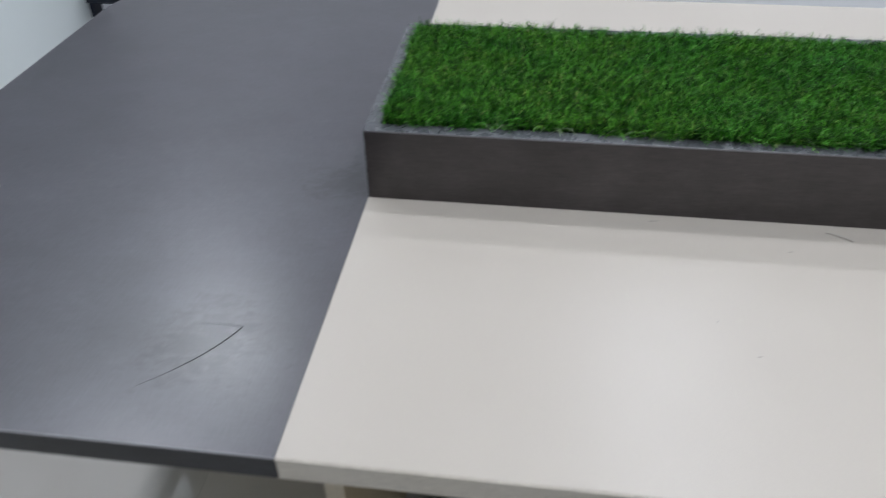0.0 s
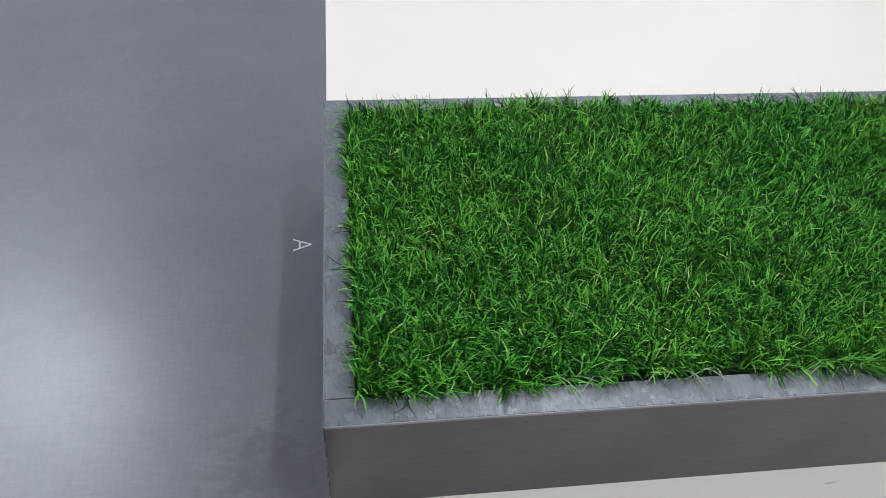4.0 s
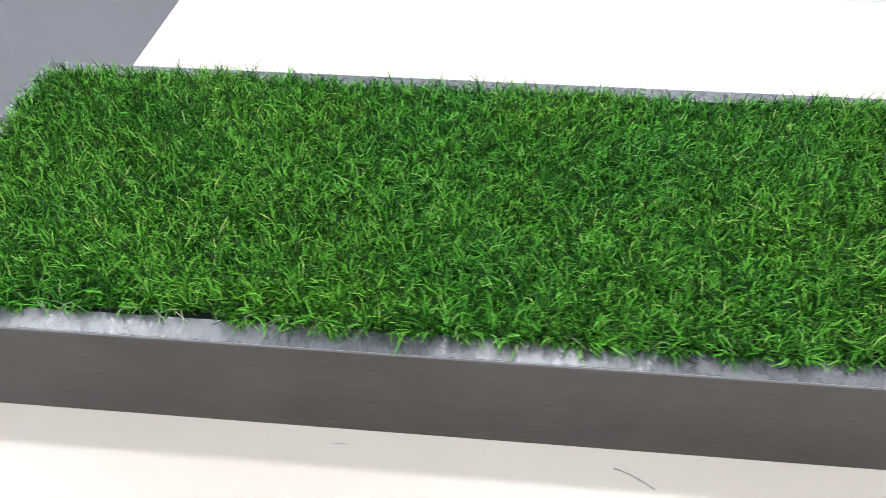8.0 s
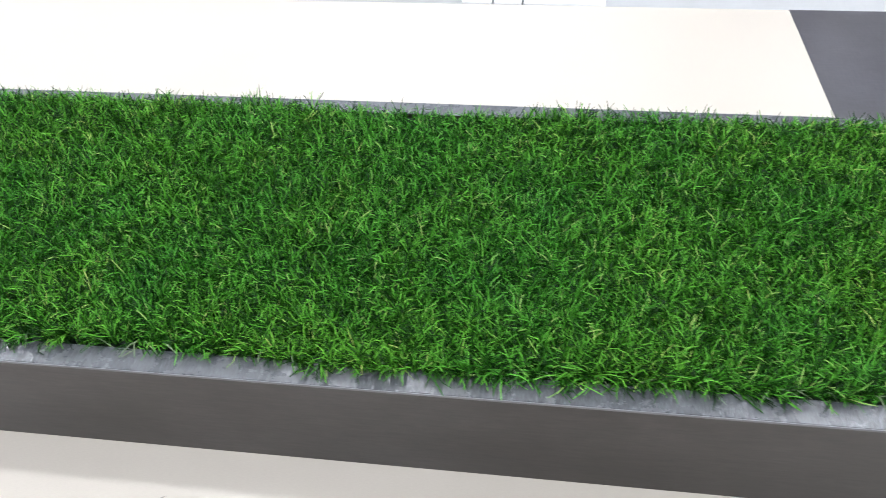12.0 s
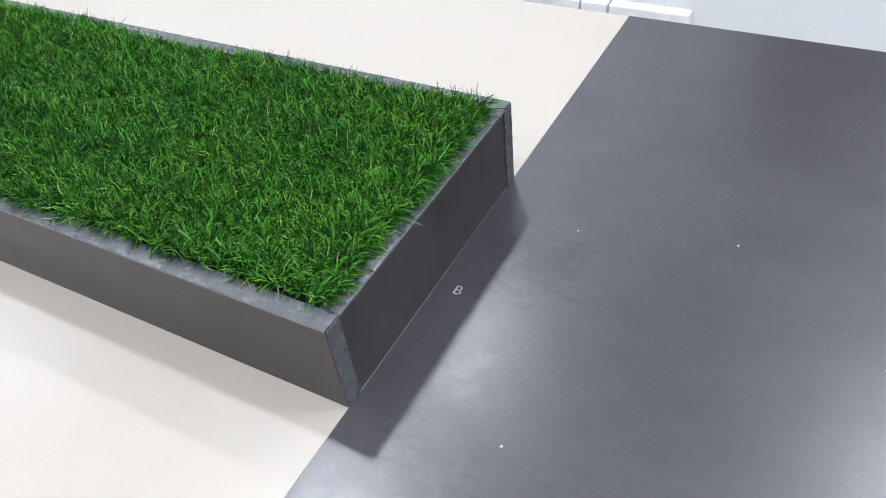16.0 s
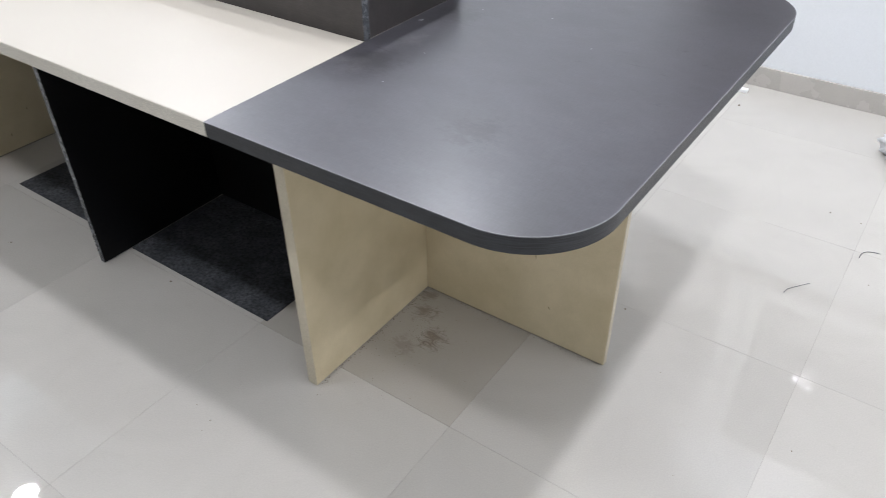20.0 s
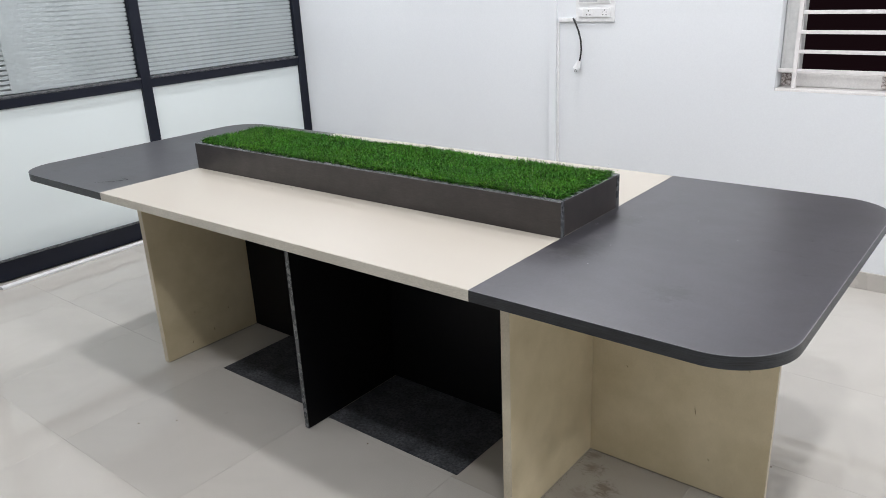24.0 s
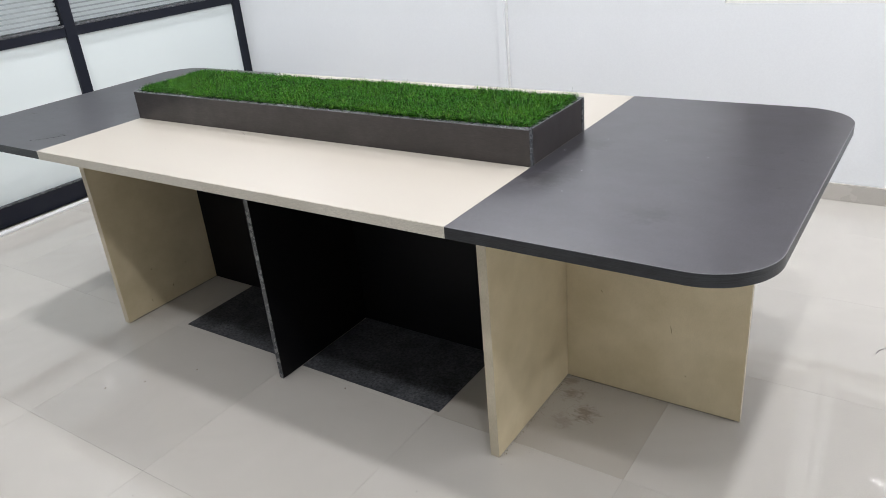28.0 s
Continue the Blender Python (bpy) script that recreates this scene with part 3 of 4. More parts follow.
def build_table():
    t = thing("conference_table", "long conference table with cream middle and dark rounded laminate ends", "table")
    low = TOP - THICK
    mid = part("middle_top", slab([(SEAM_L[0] + 0.0005, -HALF_W), (SEAM_R[0] - 0.0005, -HALF_W), (SEAM_R[1] - 0.0005, HALF_W), (SEAM_L[1] + 0.0005, HALF_W)], low, TOP), M_CREAM, t, "cream laminate worktop")
    for s in (-1, 1):
        part("edge_band", block(SEAM_L[s > 0] + 0.001, SEAM_R[s > 0] - 0.001, s * HALF_W, s * (HALF_W + 0.0015), low, TOP - 0.0008), M_CREAM_EDGE, mid, "streaky greige edge band")
    for side, seam in ((-1, SEAM_L), (1, SEAM_R)):
        outline = end_outline(*seam, side)
        end = part("end_top", slab(outline, low, TOP), M_DARK, t, "dark grey linen-textured laminate end")
        part("edge_band", strip(outline, low, TOP - 0.0014, 0.0015), M_DARK_EDGE, end, "dark streaky edge band")
        part("arris", strip(outline, TOP - 0.0014, TOP + 0.0001, 0.0015), M_ARRIS, end, "thin pale edge line")
    foot = 0.003
    for s, xi, xo in ((-1, 0.8150, 0.8405), (1, 0.8205, 0.8475)):
        leg = part("leg_panel", block(s * xi, s * xo, -0.4500, 0.4500, foot, low - 0.0005, 0.0008, seg=1), M_BEIGE, t, "upright beige board")
        for e in (-1, 1):
            part("edge_band", block(s * (xi + 0.0005), s * (xo - 0.0005), e * 0.4501, e * 0.4512, foot, low - 0.001), M_BEIGE_EDGE, leg)
        part("foot_pad", block(s * (xi + 0.004), s * (xo - 0.004), -0.44, 0.44, 0.0, foot - 0.0002), M_RUBBER, leg)
        wing = part("wing_panel", block(s * (xo + 0.0003), s * 1.3720, -0.0080, 0.0100, foot, low - 0.0005, 0.0008, seg=1), M_BEIGE, t, "upright beige board under the dark end")
        part("edge_band", block(s * 1.3721, s * 1.3732, -0.0075, 0.0095, foot, low - 0.001), M_BEIGE_EDGE, wing)
        part("foot_pad", block(s * 0.86, s * 1.36, -0.005, 0.007, 0.0, foot - 0.0002), M_RUBBER, wing)
    div = part("cross_panel", block(0.0030, 0.0210, -0.4470, -0.0092, foot, low - 0.0005, 0.0008, seg=1), M_BLACK, t, "black upright board with a grey edge")
    part("edge_band", block(0.0035, 0.0205, -0.4482, -0.4471, foot, low - 0.001), M_GREY_EDGE, div)
    part("foot_pad", block(0.006, 0.018, -0.43, -0.02, 0.0, foot - 0.0002), M_RUBBER, div)
    part("cross_panel", block(0.0030, 0.0210, 0.0092, 0.4470, foot, low - 0.0005, 0.0008, seg=1), M_BLACK, t)
    # small scuffs on the beige boards
    boards = [o for o in t.children if o.name.startswith(("leg_panel", "wing_panel"))]
    for k, y, z, h in ((0, -0.222, 0.062, 0.006), (0, -0.330, 0.045, 0.005), (0, -0.300, 0.170, 0.004), (0, -0.140, 0.130, 0.004)):
        part("scuff", tube([(-0.8149, y, z - h), (-0.8148, y - 0.001, z), (-0.8149, y + 0.001, z + h)], [0.0006, 0.0020, 0.0005], 6), M_SCUFF, boards[k], "small brown scuff")
    for x, z, h in ((1.168, 0.252, 0.013), (1.215, 0.110, 0.004), (0.960, 0.330, 0.004), (1.300, 0.420, 0.005)):
        part("scuff", tube([(x - 0.002, -0.0081, z + h), (x, -0.0082, z), (x + 0.003, -0.0081, z - h)], [0.0005, 0.0016, 0.0005], 6), M_SCUFF, boards[3], "small brown scuff")
    back = part("spine_panel", block(-0.8147, 0.8202, -0.0090, 0.0090, foot, low - 0.0005, 0.0008, seg=1), M_BLACK, t, "long black modesty board")
    part("foot_pad", block(-0.80, 0.80, -0.006, 0.006, 0.0, foot - 0.0002), M_RUBBER, back)


build_table()


def build_floor_sheets():
    a = part("floor_sheet", block(-0.591, 0.0015, -0.349, -0.0065, 0.0002, 0.0022), M_SHEET)
    tagged(a, "dusty black laminate sheet lying flat on the tiles", "sheet", "black sheets under the table")
    b = part("floor_sheet", block(0.0225, 0.584, -0.358, -0.0065, 0.0002, 0.0022), M_SHEET)
    tagged(b, "dusty black laminate sheet lying flat on the tiles", "sheet", "black sheets under the table")


build_floor_sheets()


# ---- planter box and turf ----
def build_planter():
    p = thing("planter_box", "long dark laminate planter box on the table, filled with turf", "planter", (0, 0, TOP))
    z0, z1 = TOP + 0.0004, TOP + BOX_H
    for s in (-1, 1):
        f = part("long_side", block(BOX_L, BOX_R, s * BOX_W, s * (BOX_W - RIM + 0.001), z0, z1 - 0.0008), M_BOX, p, "dark grey-brown laminate board")
        part("rim_band", block(BOX_L, BOX_R, s * BOX_W, s * (BOX_W - RIM), z1 - 0.0007, z1 + 0.0004, 0.0003, seg=1), M_GREY_EDGE, f, "shiny grey brushed edge band")
        for x, d in ((BOX_L, -1), (BOX_R, 1)):
            part("end_band", block(x + d * 0.0001, x + d * 0.0011, s * (BOX_W - 0.0005), s * (BOX_W - RIM + 0.001), z0, z1 - 0.0009), M_GREY_EDGE, f)
        part("arris", block(BOX_L, BOX_R, s * (BOX_W + 0.0001), s * (BOX_W + 0.0006), z1 - 0.0020, z1 + 0.0002), M_ARRIS, f)
    for x, d in ((BOX_L, 1), (BOX_R, -1)):
        e = part("short_side", block(x, x + d * (RIM - 0.001), -BOX_W + RIM - 0.0008, BOX_W - RIM + 0.0008, z0, z1 - 0.0008), M_BOX, p, "dark laminate end board")
        part("rim_band", block(x, x + d * RIM, -BOX_W + RIM + 0.0004, BOX_W - RIM - 0.0004, z1 - 0.0007, z1 + 0.0004, 0.0003, seg=1), M_GREY_EDGE, e, "shiny grey brushed edge band")
        part("arris", block(x - d * 0.0001, x - d * 0.0006, -BOX_W + RIM, BOX_W - RIM, z1 - 0.0020, z1 + 0.0002), M_ARRIS, e)
    part("bottom_board", block(BOX_L + RIM, BOX_R - RIM, -BOX_W + RIM, BOX_W - RIM, TOP + 0.060, TOP + 0.078), M_BLACK, p)


build_planter()

TURF_X0, TURF_X1, TURF_Y, TURF_Z = -0.801, 0.8070, 0.1508, TOP + 0.0985


def wave(x, seed):
    return 0.0035 * math.sin(x * 9.1 + seed) + 0.0025 * math.sin(x * 23.0 + seed * 2.3) + 0.0015 * math.sin(x * 51.0 + seed * 4.1)


def build_turf():
    turf = thing("artificial_turf", "bright green artificial grass mat laid in the planter", "artificial grass", (0, 0, TOP + 0.078))
    n = 160
    xs = [TURF_X0 + (TURF_X1 - TURF_X0) * k / n for k in range(n + 1)]
    outline = [(x, -TURF_Y + wave(x, 1.0)) for x in xs] + [(x, TURF_Y + wave(x, 3.0)) for x in reversed(xs)]
    part("backing", slab(outline, TOP + 0.0785, TURF_Z - 0.0005), M_BACKING, turf)
    rng = np.random.default_rng(7)
    # tufts stitched in rows; the blades of a tuft share its lean and splay from it
    gx, gy, each = 0.0074, 0.0064, 24
    tx, ty = np.meshgrid(np.arange(TURF_X0 + 0.002, TURF_X1, gx), np.arange(-TURF_Y + 0.001, TURF_Y, gy))
    tx, ty = tx.ravel(), ty.ravel()
    tufts = tx.size
    ty = ty + 0.0035 * np.sin(tx * 9.1 + 1.0) + 0.0025 * np.sin(tx * 23.0 + 2.3)
    tx, ty = tx + rng.normal(0, 0.0011, tufts), ty + rng.normal(0, 0.0010, tufts)
    nap = rng.choice([0.3, 0.5, 2.9, 3.6], tufts) + 0.5 * np.sin(tx * 15.0 + 2.0 * np.sin(ty * 23.0)) + rng.normal(0, 0.8, tufts)
    # at one end the pile falls outwards over the rim; at the other it stands upright inside it
    nap = np.where(tx > TURF_X1 - 0.016, rng.normal(0, 0.6, tufts), nap)
    end = tx > TURF_X1 - 0.016
    # half of the front row hangs out over the rim
    front = (ty < -TURF_Y + 0.008) & (rng.random(tufts) < 0.25)
    nap = np.where(front, -math.pi / 2 + rng.normal(0, 0.6, tufts), nap)
    tall = rng.normal(1.0, 0.10, tufts) * np.where(end, 1.25, 1.0) * (1 - 0.08 * np.sin(tx * 14.0 + 3.0 * np.sin(ty * 9.0)))
    lean = rng.normal(0.47, 0.18, tufts) + np.where(end, 0.25, 0.0) + np.where(front, 0.18, 0.0)
    lean = np.where(tx < TURF_X0 + 0.012, lean * 0.35, lean)
    count = tufts * each
    x = np.repeat(tx, each) + rng.normal(0, 0.0010, count)
    y = np.repeat(ty, each) + rng.normal(0, 0.0010, count)
    azim = np.repeat(nap, each) + rng.normal(0, 1.0, count)
    tilt = np.clip(np.repeat(lean, each) + rng.normal(0, 0.26, count), 0.02, 1.10)
    length = rng.uniform(0.0125, 0.0235, count) * np.repeat(tall, each)
    droop = rng.uniform(0.10, 0.75, count)
    stray = rng.random(count) < 0.012
    tilt[stray] *= 0.35
    droop[stray] *= 0.3
    length[stray] *= 1.15
    width = rng.uniform(0.00074, 0.00110, count) / 2
    curl = rng.normal(0, 0.34, count)
    twist = rng.normal(0, 0.55, count)
    px, py, pz = x, y, np.full(count, TURF_Z)
    rows = []
    for k, (share, slim) in enumerate(((0.0, 1.0), (0.34, 1.0), (0.34, 0.95), (0.32, 0.5))):
        a, t = azim + curl * max(k - 1, 0), np.clip(tilt + droop * max(k - 1, 0), 0.0, 1.75)
        px, py = px + np.cos(a) * np.sin(t) * length * share, py + np.sin(a) * np.sin(t) * length * share
        pz = np.maximum(pz + np.cos(t) * length * share, TURF_Z + (0.002 if k else 0.0))
        # blades that lean over the wooden rim lie on it
        over = (np.abs(py) > BOX_W - RIM) | (px < BOX_L + RIM) | (px > BOX_R - RIM)
        pz = np.where(over, np.maximum(pz, TOP + BOX_H + 0.0014), pz)
        f, w = a + math.pi / 2, width * slim
        roll = twist * (0.4 + 0.3 * k)
        wx, wy, wz = np.cos(f) * np.cos(roll) * w, np.sin(f) * np.cos(roll) * w, np.sin(roll) * w
        pair = [(px - wx, py - wy, pz - wz), (px + wx, py + wy, pz + wz)]
        rows += pair if k % 2 == 0 and k == 0 else pair[::-1]
    co = np.stack([np.stack(r, 1) for r in rows], 1).reshape(-1, 3)
    base = np.arange(count) * 8
    loops = np.stack([base + k for k in (0, 1, 2, 3, 3, 2, 4, 5, 5, 4, 6, 7)], 1).reshape(-1)
    starts = np.stack([np.arange(count) * 12 + k for k in (0, 4, 8)], 1).reshape(-1)
    me = bpy.data.meshes.new("blade_mass")
    me.vertices.add(count * 8)
    me.vertices.foreach_set("co", co.astype(np.float32).reshape(-1))
    me.loops.add(count * 12)
    me.loops.foreach_set("vertex_index", loops.astype(np.int32))
    me.polygons.add(count * 3)
    me.polygons.foreach_set("loop_start", starts.astype(np.int32))
    me.update(calc_edges=True)
    me.validate()
    me.materials.append(M_GRASS)
    ob = new("blade_mass", me)
    ob.parent = turf
    ob.matrix_parent_inverse = turf.matrix_basis.inverted()
    tagged(ob, "dense green plastic grass blades", kind="stuff")


build_turf()


# ---- things on and along the north wall ----
def build_wall_things():
    # power board
    s = thing("switchboard", "white modular switch and socket board on the wall", "switchboard", (-0.11, WALL_N, 1.17))
    f = WALL_N
    part("back_plate", block(-0.222, -0.004, f - 0.012, f - 0.0005, 1.172, 1.350, 0.004), M_PVC, s)
    part("module_row", block(-0.204, -0.024, f - 0.017, f - 0.0121, 1.194, 1.240, 0.002), M_PVC, s)
    part("module_row", block(-0.204, -0.024, f - 0.017, f - 0.0121, 1.262, 1.330, 0.002), M_PVC, s)
    part("blank_plate", block(-0.200, -0.098, f - 0.0182, f - 0.0171, 1.270, 1.322, 0.0005), M_BLANK, s, "grey blanking plate")
    for x, holes in ((-0.146, ((0, 0.010, 0.0040), (-0.010, -0.009, 0.0032), (0.010, -0.009, 0.0032))), (-0.055, ((0, 0.013, 0.0028), (-0.009, 0.004, 0.0024), (0.009, 0.004, 0.0024), (-0.009, -0.009, 0.0028), (0.009, -0.009, 0.0028)))):
        so = part("socket", block(x - 0.020, x + 0.020, f - 0.020, f - 0.0171, 1.196, 1.238, 0.0015), M_PVC, s)
        for hx, hz, r in holes:
            part("socket_hole", tube([(x + hx, f - 0.0203, 1.217 + hz), (x + hx, f - 0.0199, 1.217 + hz)], r, 10), M_RUBBER, so)
    part("blank_module", block(-0.121, -0.080, f - 0.0190, f - 0.0171, 1.197, 1.237, 0.001), M_PVC, s)
    part("rocker", block(-0.195, -0.178, f - 0.0205, f - 0.0171, 1.200, 1.234, 0.0015), M_PVC, s)
    part("rocker", block(-0.094, -0.078, f - 0.0215, f - 0.0171, 1.272, 1.320, 0.002), M_PVC, s)
    part("regulator_knob", tube([(-0.052, f - 0.0172, 1.297), (-0.052, f - 0.028, 1.297), (-0.052, f - 0.031, 1.297)], [0.020, 0.018, 0.014], 20), M_PVC, s)
    # vertical conduit cover
    c = thing("cable_trunking", "white plastic cable trunking fixed to the wall", "trunking", (-0.35, WALL_N, 0.1))
    part("upright_cover", block(-0.379, -0.334, f - 0.022, f - 0.0005, 0.172, CEIL - 0.002, 0.002), M_WALL, c)
    part("upright_channel", block(-0.3335, -0.322, f - 0.012, f - 0.0005, 0.172, 1.168, 0.002), M_PVC, c)
    part("branch_cover", block(-0.3215, -0.224, f - 0.014, f - 0.0005, 1.172, 1.192, 0.002), M_PVC, c)
    # hanging lead
    k = thing("plug_lead", "short black lead with a white plug hanging down the wall", "cable", (-0.23, f - 0.02, 1.19))
    pts = [(-0.234, f - 0.016, 1.190), (-0.215, f - 0.026, 1.165), (-0.194, f - 0.030, 1.125), (-0.182, f - 0.028, 1.080), (-0.180, f - 0.024, 1.035), (-0.187, f - 0.020, 0.995), (-0.193, f - 0.018, 0.975)]
    part("lead", tube(pts, 0.0048, 8), M_RUBBER, k, smooth=True)
    plug = bmesh.new()
    bmesh.ops.create_cone(plug, cap_ends=True, segments=14, radius1=0.019, radius2=0.009, depth=0.042, matrix=Matrix.Translation((-0.201, f - 0.021, 0.956)) @ Euler((0, radians(22), 0)).to_matrix().to_4x4())
    pl = part("plug", plug, M_PVC, k, smooth=False)
    for dx in (-0.006, 0.006):
        part("pin", tube([(-0.207 + dx, f - 0.021, 0.937), (-0.214 + dx, f - 0.021, 0.919)], 0.0024, 8), M_STEEL, pl)
    # low surface boxes
    for x0 in (-0.820, 0.226):
        b = thing("socket_trunking", "white plastic low-level trunking boxes on the wall", "trunking", (x0, WALL_N, 0.13), "low boxes on the wall")
        for a, e in ((x0, x0 + 0.095), (x0 + 0.101, x0 + 0.188), (x0 + 0.194, x0 + 0.446)):
            part("box", block(a, e, f - 0.048, f - 0.0005, 0.124, 0.172, 0.004), M_PVC, b)


build_wall_things()


# ---- builders' leftovers ----
def build_leftovers():
    f = WALL_N
    bm = bmesh.new()
    block(-2.225, -1.790, f - 0.235, f - 0.035, 0.0, 0.282, 0.014, bm)
    bmesh.ops.subdivide_edges(bm, edges=[e for e in bm.edges if e.calc_length() > 0.1], cuts=9, use_grid_fill=True)
    for v in bm.verts:
        if v.co.z > 0.01:
            v.co += Vector((0, 0.010, 0.006)) * noise.noise(v.co * 14.0)
    w = part("wrapped_package", bm, M_WRAP)
    tagged(w, "bundle wrapped in crumpled grey plastic on the floor", "bundle")
    a = thing("aluminium_channel", "black aluminium channel section laid on the wrapped bundle", "metal section", (-2.0, f - 0.1, 0.268))
    x0, x1 = -2.34, -1.690
    y0, y1, z0, z1 = f - 0.150, f - 0.070, 0.2885, 0.322
    part("lower_web", block(x0, x1, y0, y1, z0, z0 + 0.004), M_FRAME, a)
    part("upper_web", block(x0, x1, y0 + 0.0045, y1 - 0.0045, z1 - 0.012, z1 - 0.008), M_FRAME, a)
    for y in (y0, (y0 + y1) / 2 - 0.002, y1 - 0.004):
        low = z0 + 0.0045 if y != (y0 + y1) / 2 - 0.002 else z1 - 0.0075
        part("flange", block(x0, x1, y, y + 0.004, low, z1 - 0.0005, 0.0005), M_FRAME, a)
        part("lip", block(x0, x1, y - 0.002, y + 0.006, z1 - 0.0004, z1 + 0.0020), M_GREY_EDGE, a)
    s = part("black_strip", block(-1.80, -1.330, f - 0.030, f - 0.014, 0.0, 0.206, 0.001), M_FRAME)
    tagged(s, "black offcut strip standing on edge against the wall", "offcut")
    p = part("floor_moulding", block(-0.018, 0.018, 0.0, 1.36, 0.0, 0.014, 0.004), M_PVC)
    p.matrix_basis = pose(-2.289, -0.494, 0, 0, 0, 2.1)
    tagged(p, "white plastic strip lying along the partition", "strip")
    q = part("trunking_offcut", block(1.02, 1.190, 1.690, 1.715, 0.0, 0.013, 0.002), M_PVC)
    tagged(q, "short white trunking offcut on the floor", "offcut")


build_leftovers()


def build_bag():
    bm = bmesh.new()
    bmesh.ops.create_icosphere(bm, subdivisions=5, radius=1.0)
    for v in bm.verts:
        d = v.co.normalized()
        r = 1 + 0.22 * noise.noise(d * 1.7) + 0.12 * abs(noise.noise(d * 4.5)) + 0.07 * abs(noise.noise(d * 11))
        v.co = Vector((d.x * r * 0.18, d.y * r * 0.14, max(-0.042, d.z * r * 0.08)))
    tail = [v for v in bm.verts if v.co.x < -0.13]
    for v in tail:
        k = (-0.13 - v.co.x) / 0.1
        v.co.x -= 0.05 * k
        v.co.y *= max(0.25, 1 - 0.9 * k)
    bmesh.ops.translate(bm, verts=bm.verts[:], vec=(1.945, 1.462, 0.042))
    b = part("plastic_bag", bm, M_BAG, smooth=True)
    tagged(b, "crumpled white plastic bag on the floor", "bag")


build_bag()


# ---- marks on the table ----
def letter(char, size, at, turn, parent):
    """A chalked letter, lying on the worktop."""
    cu = bpy.data.curves.new("chalk_letter", "FONT")
    cu.body, cu.size, cu.offset = char, size, -size * 0.012
    tmp = new("chalk_letter_curve", cu)
    tmp.matrix_basis = pose(*at, 0, 0, turn)
    bpy.context.view_layer.update()
    me = bpy.data.meshes.new_from_object(tmp.evaluated_get(bpy.context.evaluated_depsgraph_get()))
    me.transform(tmp.matrix_basis)
    bpy.data.objects.remove(tmp)
    me.materials.clear()
    me.materials.append(M_CHALK)
    ob = new("chalk_letter", me)
    ob.parent = parent
    tagged(ob, "small chalked letter")


def arc_points(a, b, c, n, z):
    """Points along a bend from a by c to b."""
    pts = []
    for k in range(n + 1):
        t = k / n
        q = (Vector(a) * (1 - t) ** 2 + Vector(c) * 2 * t * (1 - t) + Vector(b) * t ** 2)
        pts.append((q.x, q.y, z))
    return pts


def build_marks():
    ends = sorted((o for o in scene.objects if o.name.startswith("end_top")), key=lambda o: o.data.vertices[0].co.x)
    left, right = ends[0], ends[-1]
    letter("A", 0.026, (-0.857, 0.0955, TOP + 0.0003), -90, left)
    letter("B", 0.017, (0.8455, -0.016, TOP + 0.0003), 0, right)
    z = TOP + 0.0001
    part("scratch", tube(arc_points((-0.985, -0.520), (-0.908, -0.428), (-0.928, -0.475), 14, z), [0.0002 + 0.0005 * k / 14 for k in range(15)], 6), M_RUBBER, left, "thin curved dark scratch")
    part("scratch", tube(arc_points((-0.908, -0.428), (-0.955, -0.428), (-0.93, -0.424), 8, z), [0.0005 - 0.00004 * k for k in range(9)], 6), M_RUBBER, left)
    rng = random.Random(5)
    specks = ((0.963, -0.151), (1.080, 0.153), (0.927, 0.115), (1.214, 0.407), (0.977, -0.298), (1.223, 0.048))
    for x, y in specks:
        bm = bmesh.new()
        bmesh.ops.create_icosphere(bm, subdivisions=1, radius=0.0013)
        for v in bm.verts:
            v.co = Vector((v.co.x * rng.uniform(0.7, 1.4), v.co.y * rng.uniform(0.7, 1.3), max(-0.0005, v.co.z * 0.5)))
        bmesh.ops.translate(bm, verts=bm.verts[:], vec=(x, y, TOP + 0.0006))
        tagged(part("plaster_speck", bm, M_CHALK), "tiny white plaster speck on the dark worktop", "speck", "specks on the worktop")
    for x, y, a, n in ((-0.457, -0.185, 4, 0.007), (-0.404, -0.362, 70, 0.0025), (-0.369, -0.409, 10, 0.003), (0.215, -0.215, 30, 0.003), (-0.300, -0.230, 12, 0.0035)):
        dx, dy = math.cos(radians(a)) * n, math.sin(radians(a)) * n
        nick = part("nick", tube([(x - dx, y - dy, TOP - 0.0002), (x, y, TOP), (x + dx, y + dy, TOP - 0.0002)], [0.0002, 0.0005, 0.0002], 6), M_NICK, next(o for o in scene.objects if o.name.startswith("middle_top")))
        tagged(nick, "small grey nick in the cream laminate")
    th = part("thread", tube(arc_points((-0.250, -0.188), (-0.221, -0.203), (-0.237, -0.191), 10, TOP + 0.0006), 0.00055, 6), M_NICK)
    tagged(th, "thin grey curved thread lying on the cream top", "thread")


build_marks()


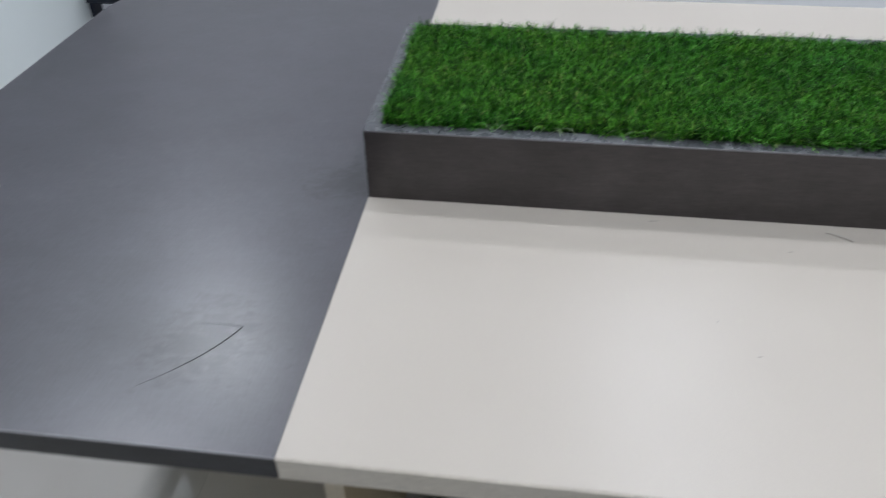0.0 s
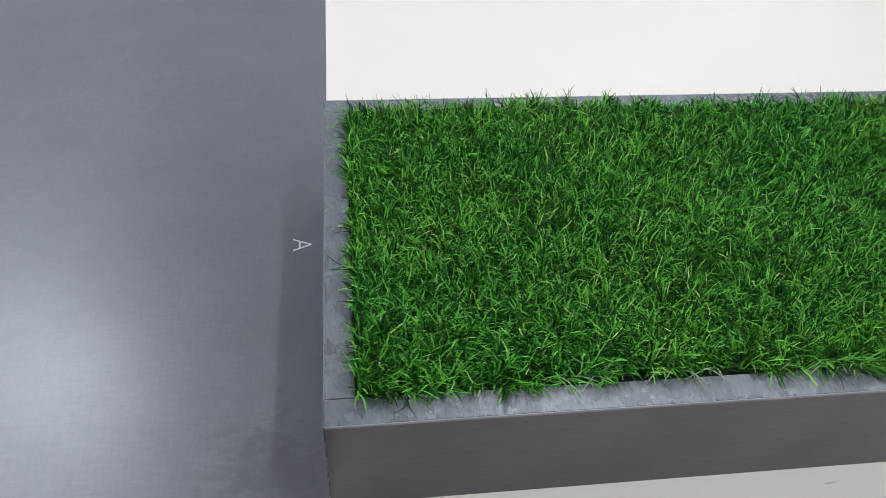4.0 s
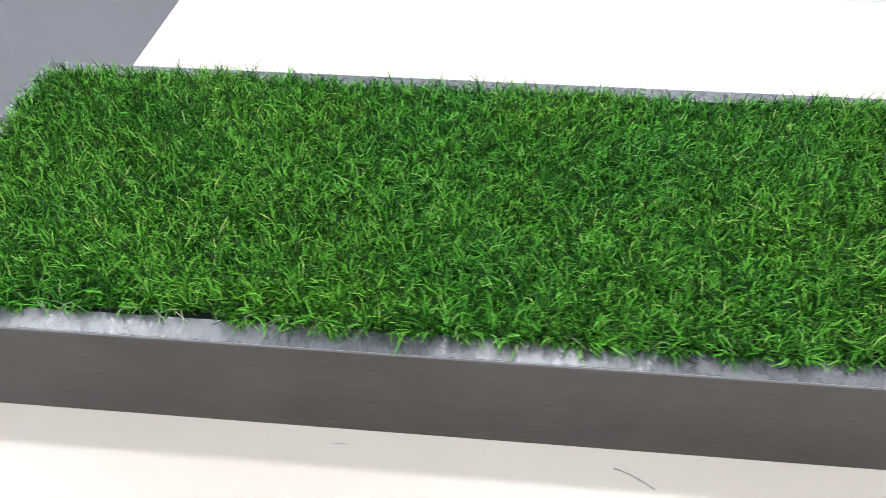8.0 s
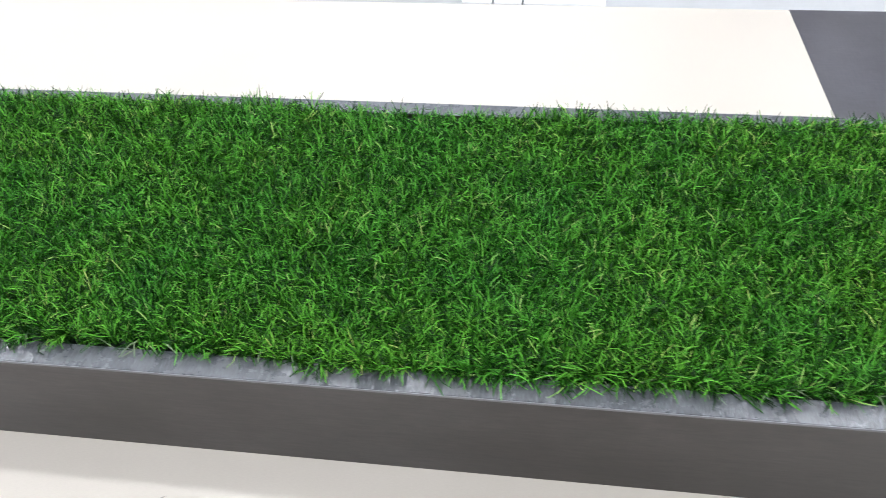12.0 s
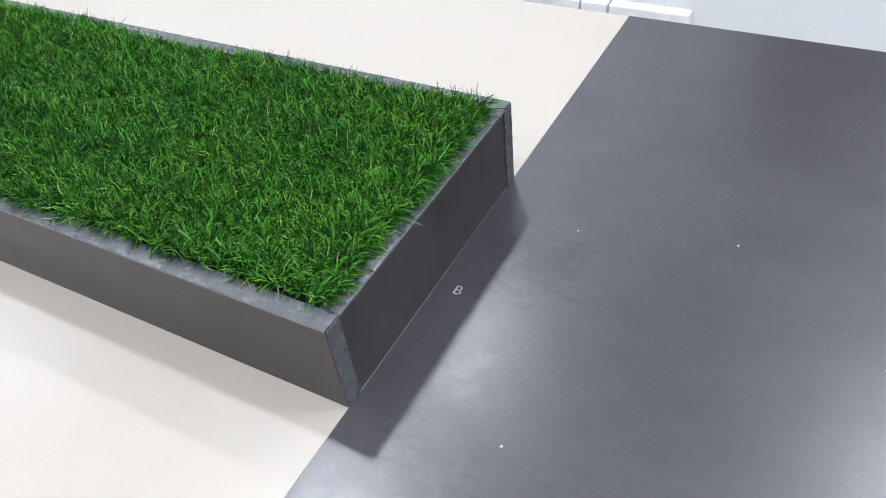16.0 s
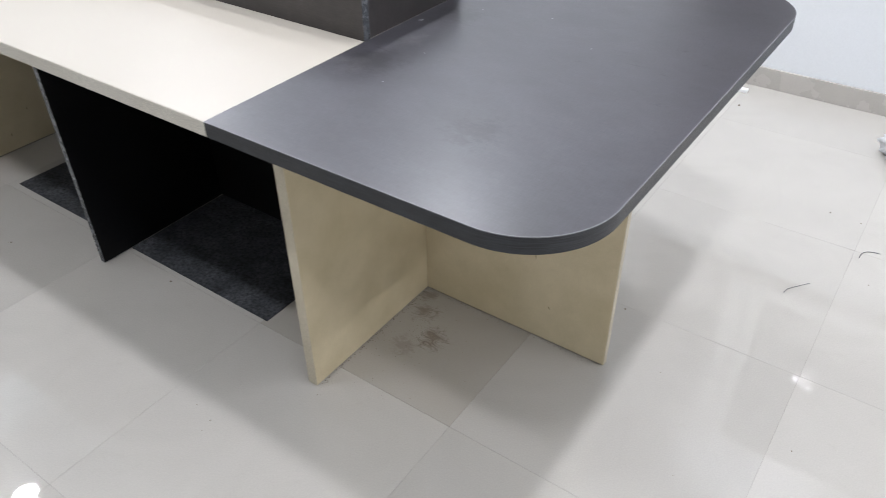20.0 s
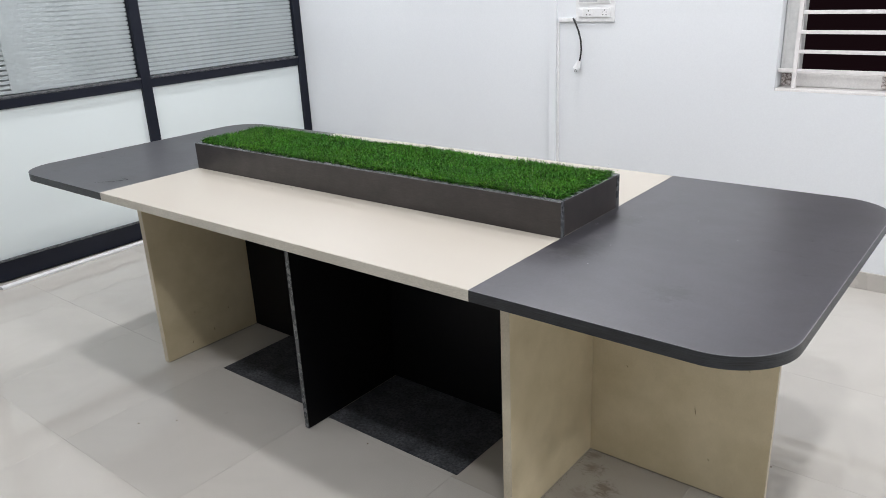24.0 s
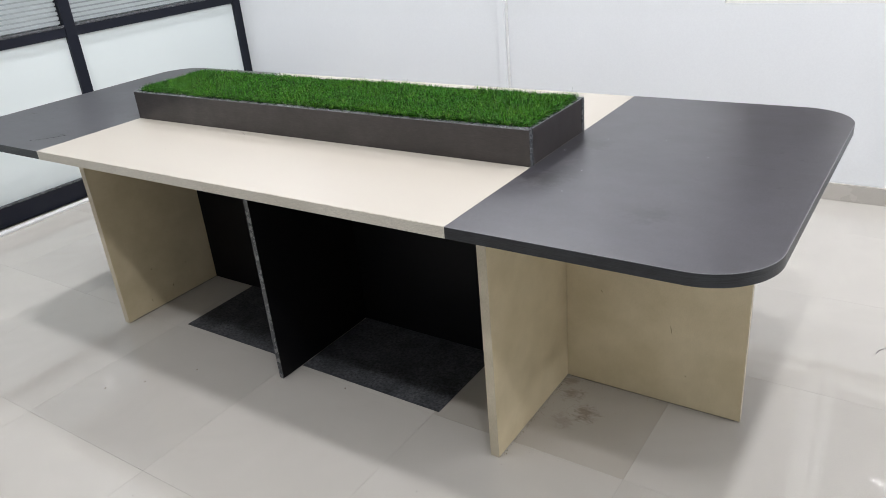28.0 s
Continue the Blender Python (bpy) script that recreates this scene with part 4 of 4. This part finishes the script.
def build_loose_blades():
    """Long pale strands that hang over the front rim."""
    rng = random.Random(11)
    bm = bmesh.new()
    for k in range(110):
        x = rng.uniform(BOX_L + 0.03, BOX_R - 0.03)
        s = -1 if rng.random() < 0.75 else 1
        y = s * (BOX_W - RIM - 0.004)
        a = rng.uniform(-1.2, 1.2)
        n = rng.uniform(0.010, 0.024)
        dx, dy = math.sin(a) * n, s * math.cos(a) * n * 0.7
        z = TOP + BOX_H
        pts = [(x, y, z + 0.004), (x + dx * 0.3, y + dy * 0.35, z + 0.006), (x + dx * 0.7, y + dy * 0.7, z + 0.0035), (x + dx, y + dy, z + 0.0015)]
        tube(pts, [0.0004, 0.00045, 0.0004, 0.00025], 4, bm)
    turf = next(o for o in scene.objects if o.name.startswith("artificial_turf"))
    part("loose_strand", bm, M_STRAND, turf, "pale loose grass strands over the rim", kind="stuff")


M_STRAND = surface("pale_strand", (0.07, 0.16, 0.06), (0.24, 0.29, 0.16), 60.0, 300, (1, 1, 1), (0.35, 0.5), 0.02)
build_loose_blades()


# ---- litter on the floor ----
def build_litter():
    w = part("bent_wire", tube([(1.655, 0.520, 0.0016), (1.659, 0.541, 0.0016), (1.680, 0.570, 0.0016), (1.702, 0.600, 0.0010)], 0.0010, 6), M_STEEL)
    tagged(w, "short bent piece of wire on the tiles", "wire")
    c = part("curved_strand", tube(arc_points((1.790, 0.800), (1.835, 0.850), (1.785, 0.850), 10, 0.0014), 0.0013, 6), M_STEEL)
    tagged(c, "short curved strand of wire on the tiles", "wire")
    rng = random.Random(3)

    def crumbs(name, spots, label):
        bm = bmesh.new()
        for x, y, r in spots:
            own = bmesh.new()
            bmesh.ops.create_icosphere(own, subdivisions=1, radius=r)
            for v in own.verts:
                v.co = Vector((v.co.x * rng.uniform(0.6, 1.5), v.co.y * rng.uniform(0.6, 1.5), max(-r * 0.2, v.co.z * 0.5)))
            bmesh.ops.translate(own, verts=own.verts[:], vec=(x, y, r * 0.2))
            me = bpy.data.meshes.new("tmp")
            own.to_mesh(me)
            own.free()
            bm.from_mesh(me)
            bpy.data.meshes.remove(me)
        ob = part(name, bm, M_DIRT)
        return tagged(ob, label, "litter", kind="stuff")

    spots = []
    for k in range(260):
        a, d = rng.uniform(0, 6.28), abs(rng.gauss(0, 0.11))
        x, y = 0.935 + d * math.cos(a) * 0.9, -0.150 + d * math.sin(a) * 1.3
        if x > 0.852 and y < -0.014:
            spots.append((x, y, rng.uniform(0.0003, 0.0008)))
    for k in range(160):
        spots.append((0.8485 + rng.expovariate(220), rng.uniform(-0.45, -0.02), rng.uniform(0.0004, 0.0012)))
    for k in range(110):
        spots.append((rng.uniform(0.86, 1.36), -0.010 - rng.expovariate(240), rng.uniform(0.0004, 0.0011)))
    crumbs("brown_dirt", spots, "brown dust and crumbs swept under the table")
    spots = [(1.199, 1.570, 0.008), (1.667, 0.994, 0.004), (1.758, 0.983, 0.004), (1.836, 0.683, 0.004), (1.816, -0.007, 0.003), (0.718, -0.665, 0.003), (-0.302, -0.546, 0.004),
             (0.865, -0.471, 0.003), (-0.506, -0.769, 0.005), (-0.411, -0.680, 0.004), (0.243, -0.394, 0.005), (0.262, -0.392, 0.004), (1.331, 0.216, 0.004), (0.256, -0.401, 0.003)]
    for k in range(60):
        spots.append((rng.uniform(-2.2, 3.0), rng.uniform(-1.6, 1.6), rng.uniform(0.0005, 0.0013)))
    spots = [(x, y, r * (0.6 if r > 0.0025 else 1)) for x, y, r in spots]
    spots = [p for p in spots if not (abs(p[0]) < 0.86 and abs(p[1]) < 0.46 and p[2] < 0.0025)]
    crumbs("floor_grit", spots, "scattered grit and chips on the tiles")


build_litter()


# ---- last: tiles ----
build_floor()
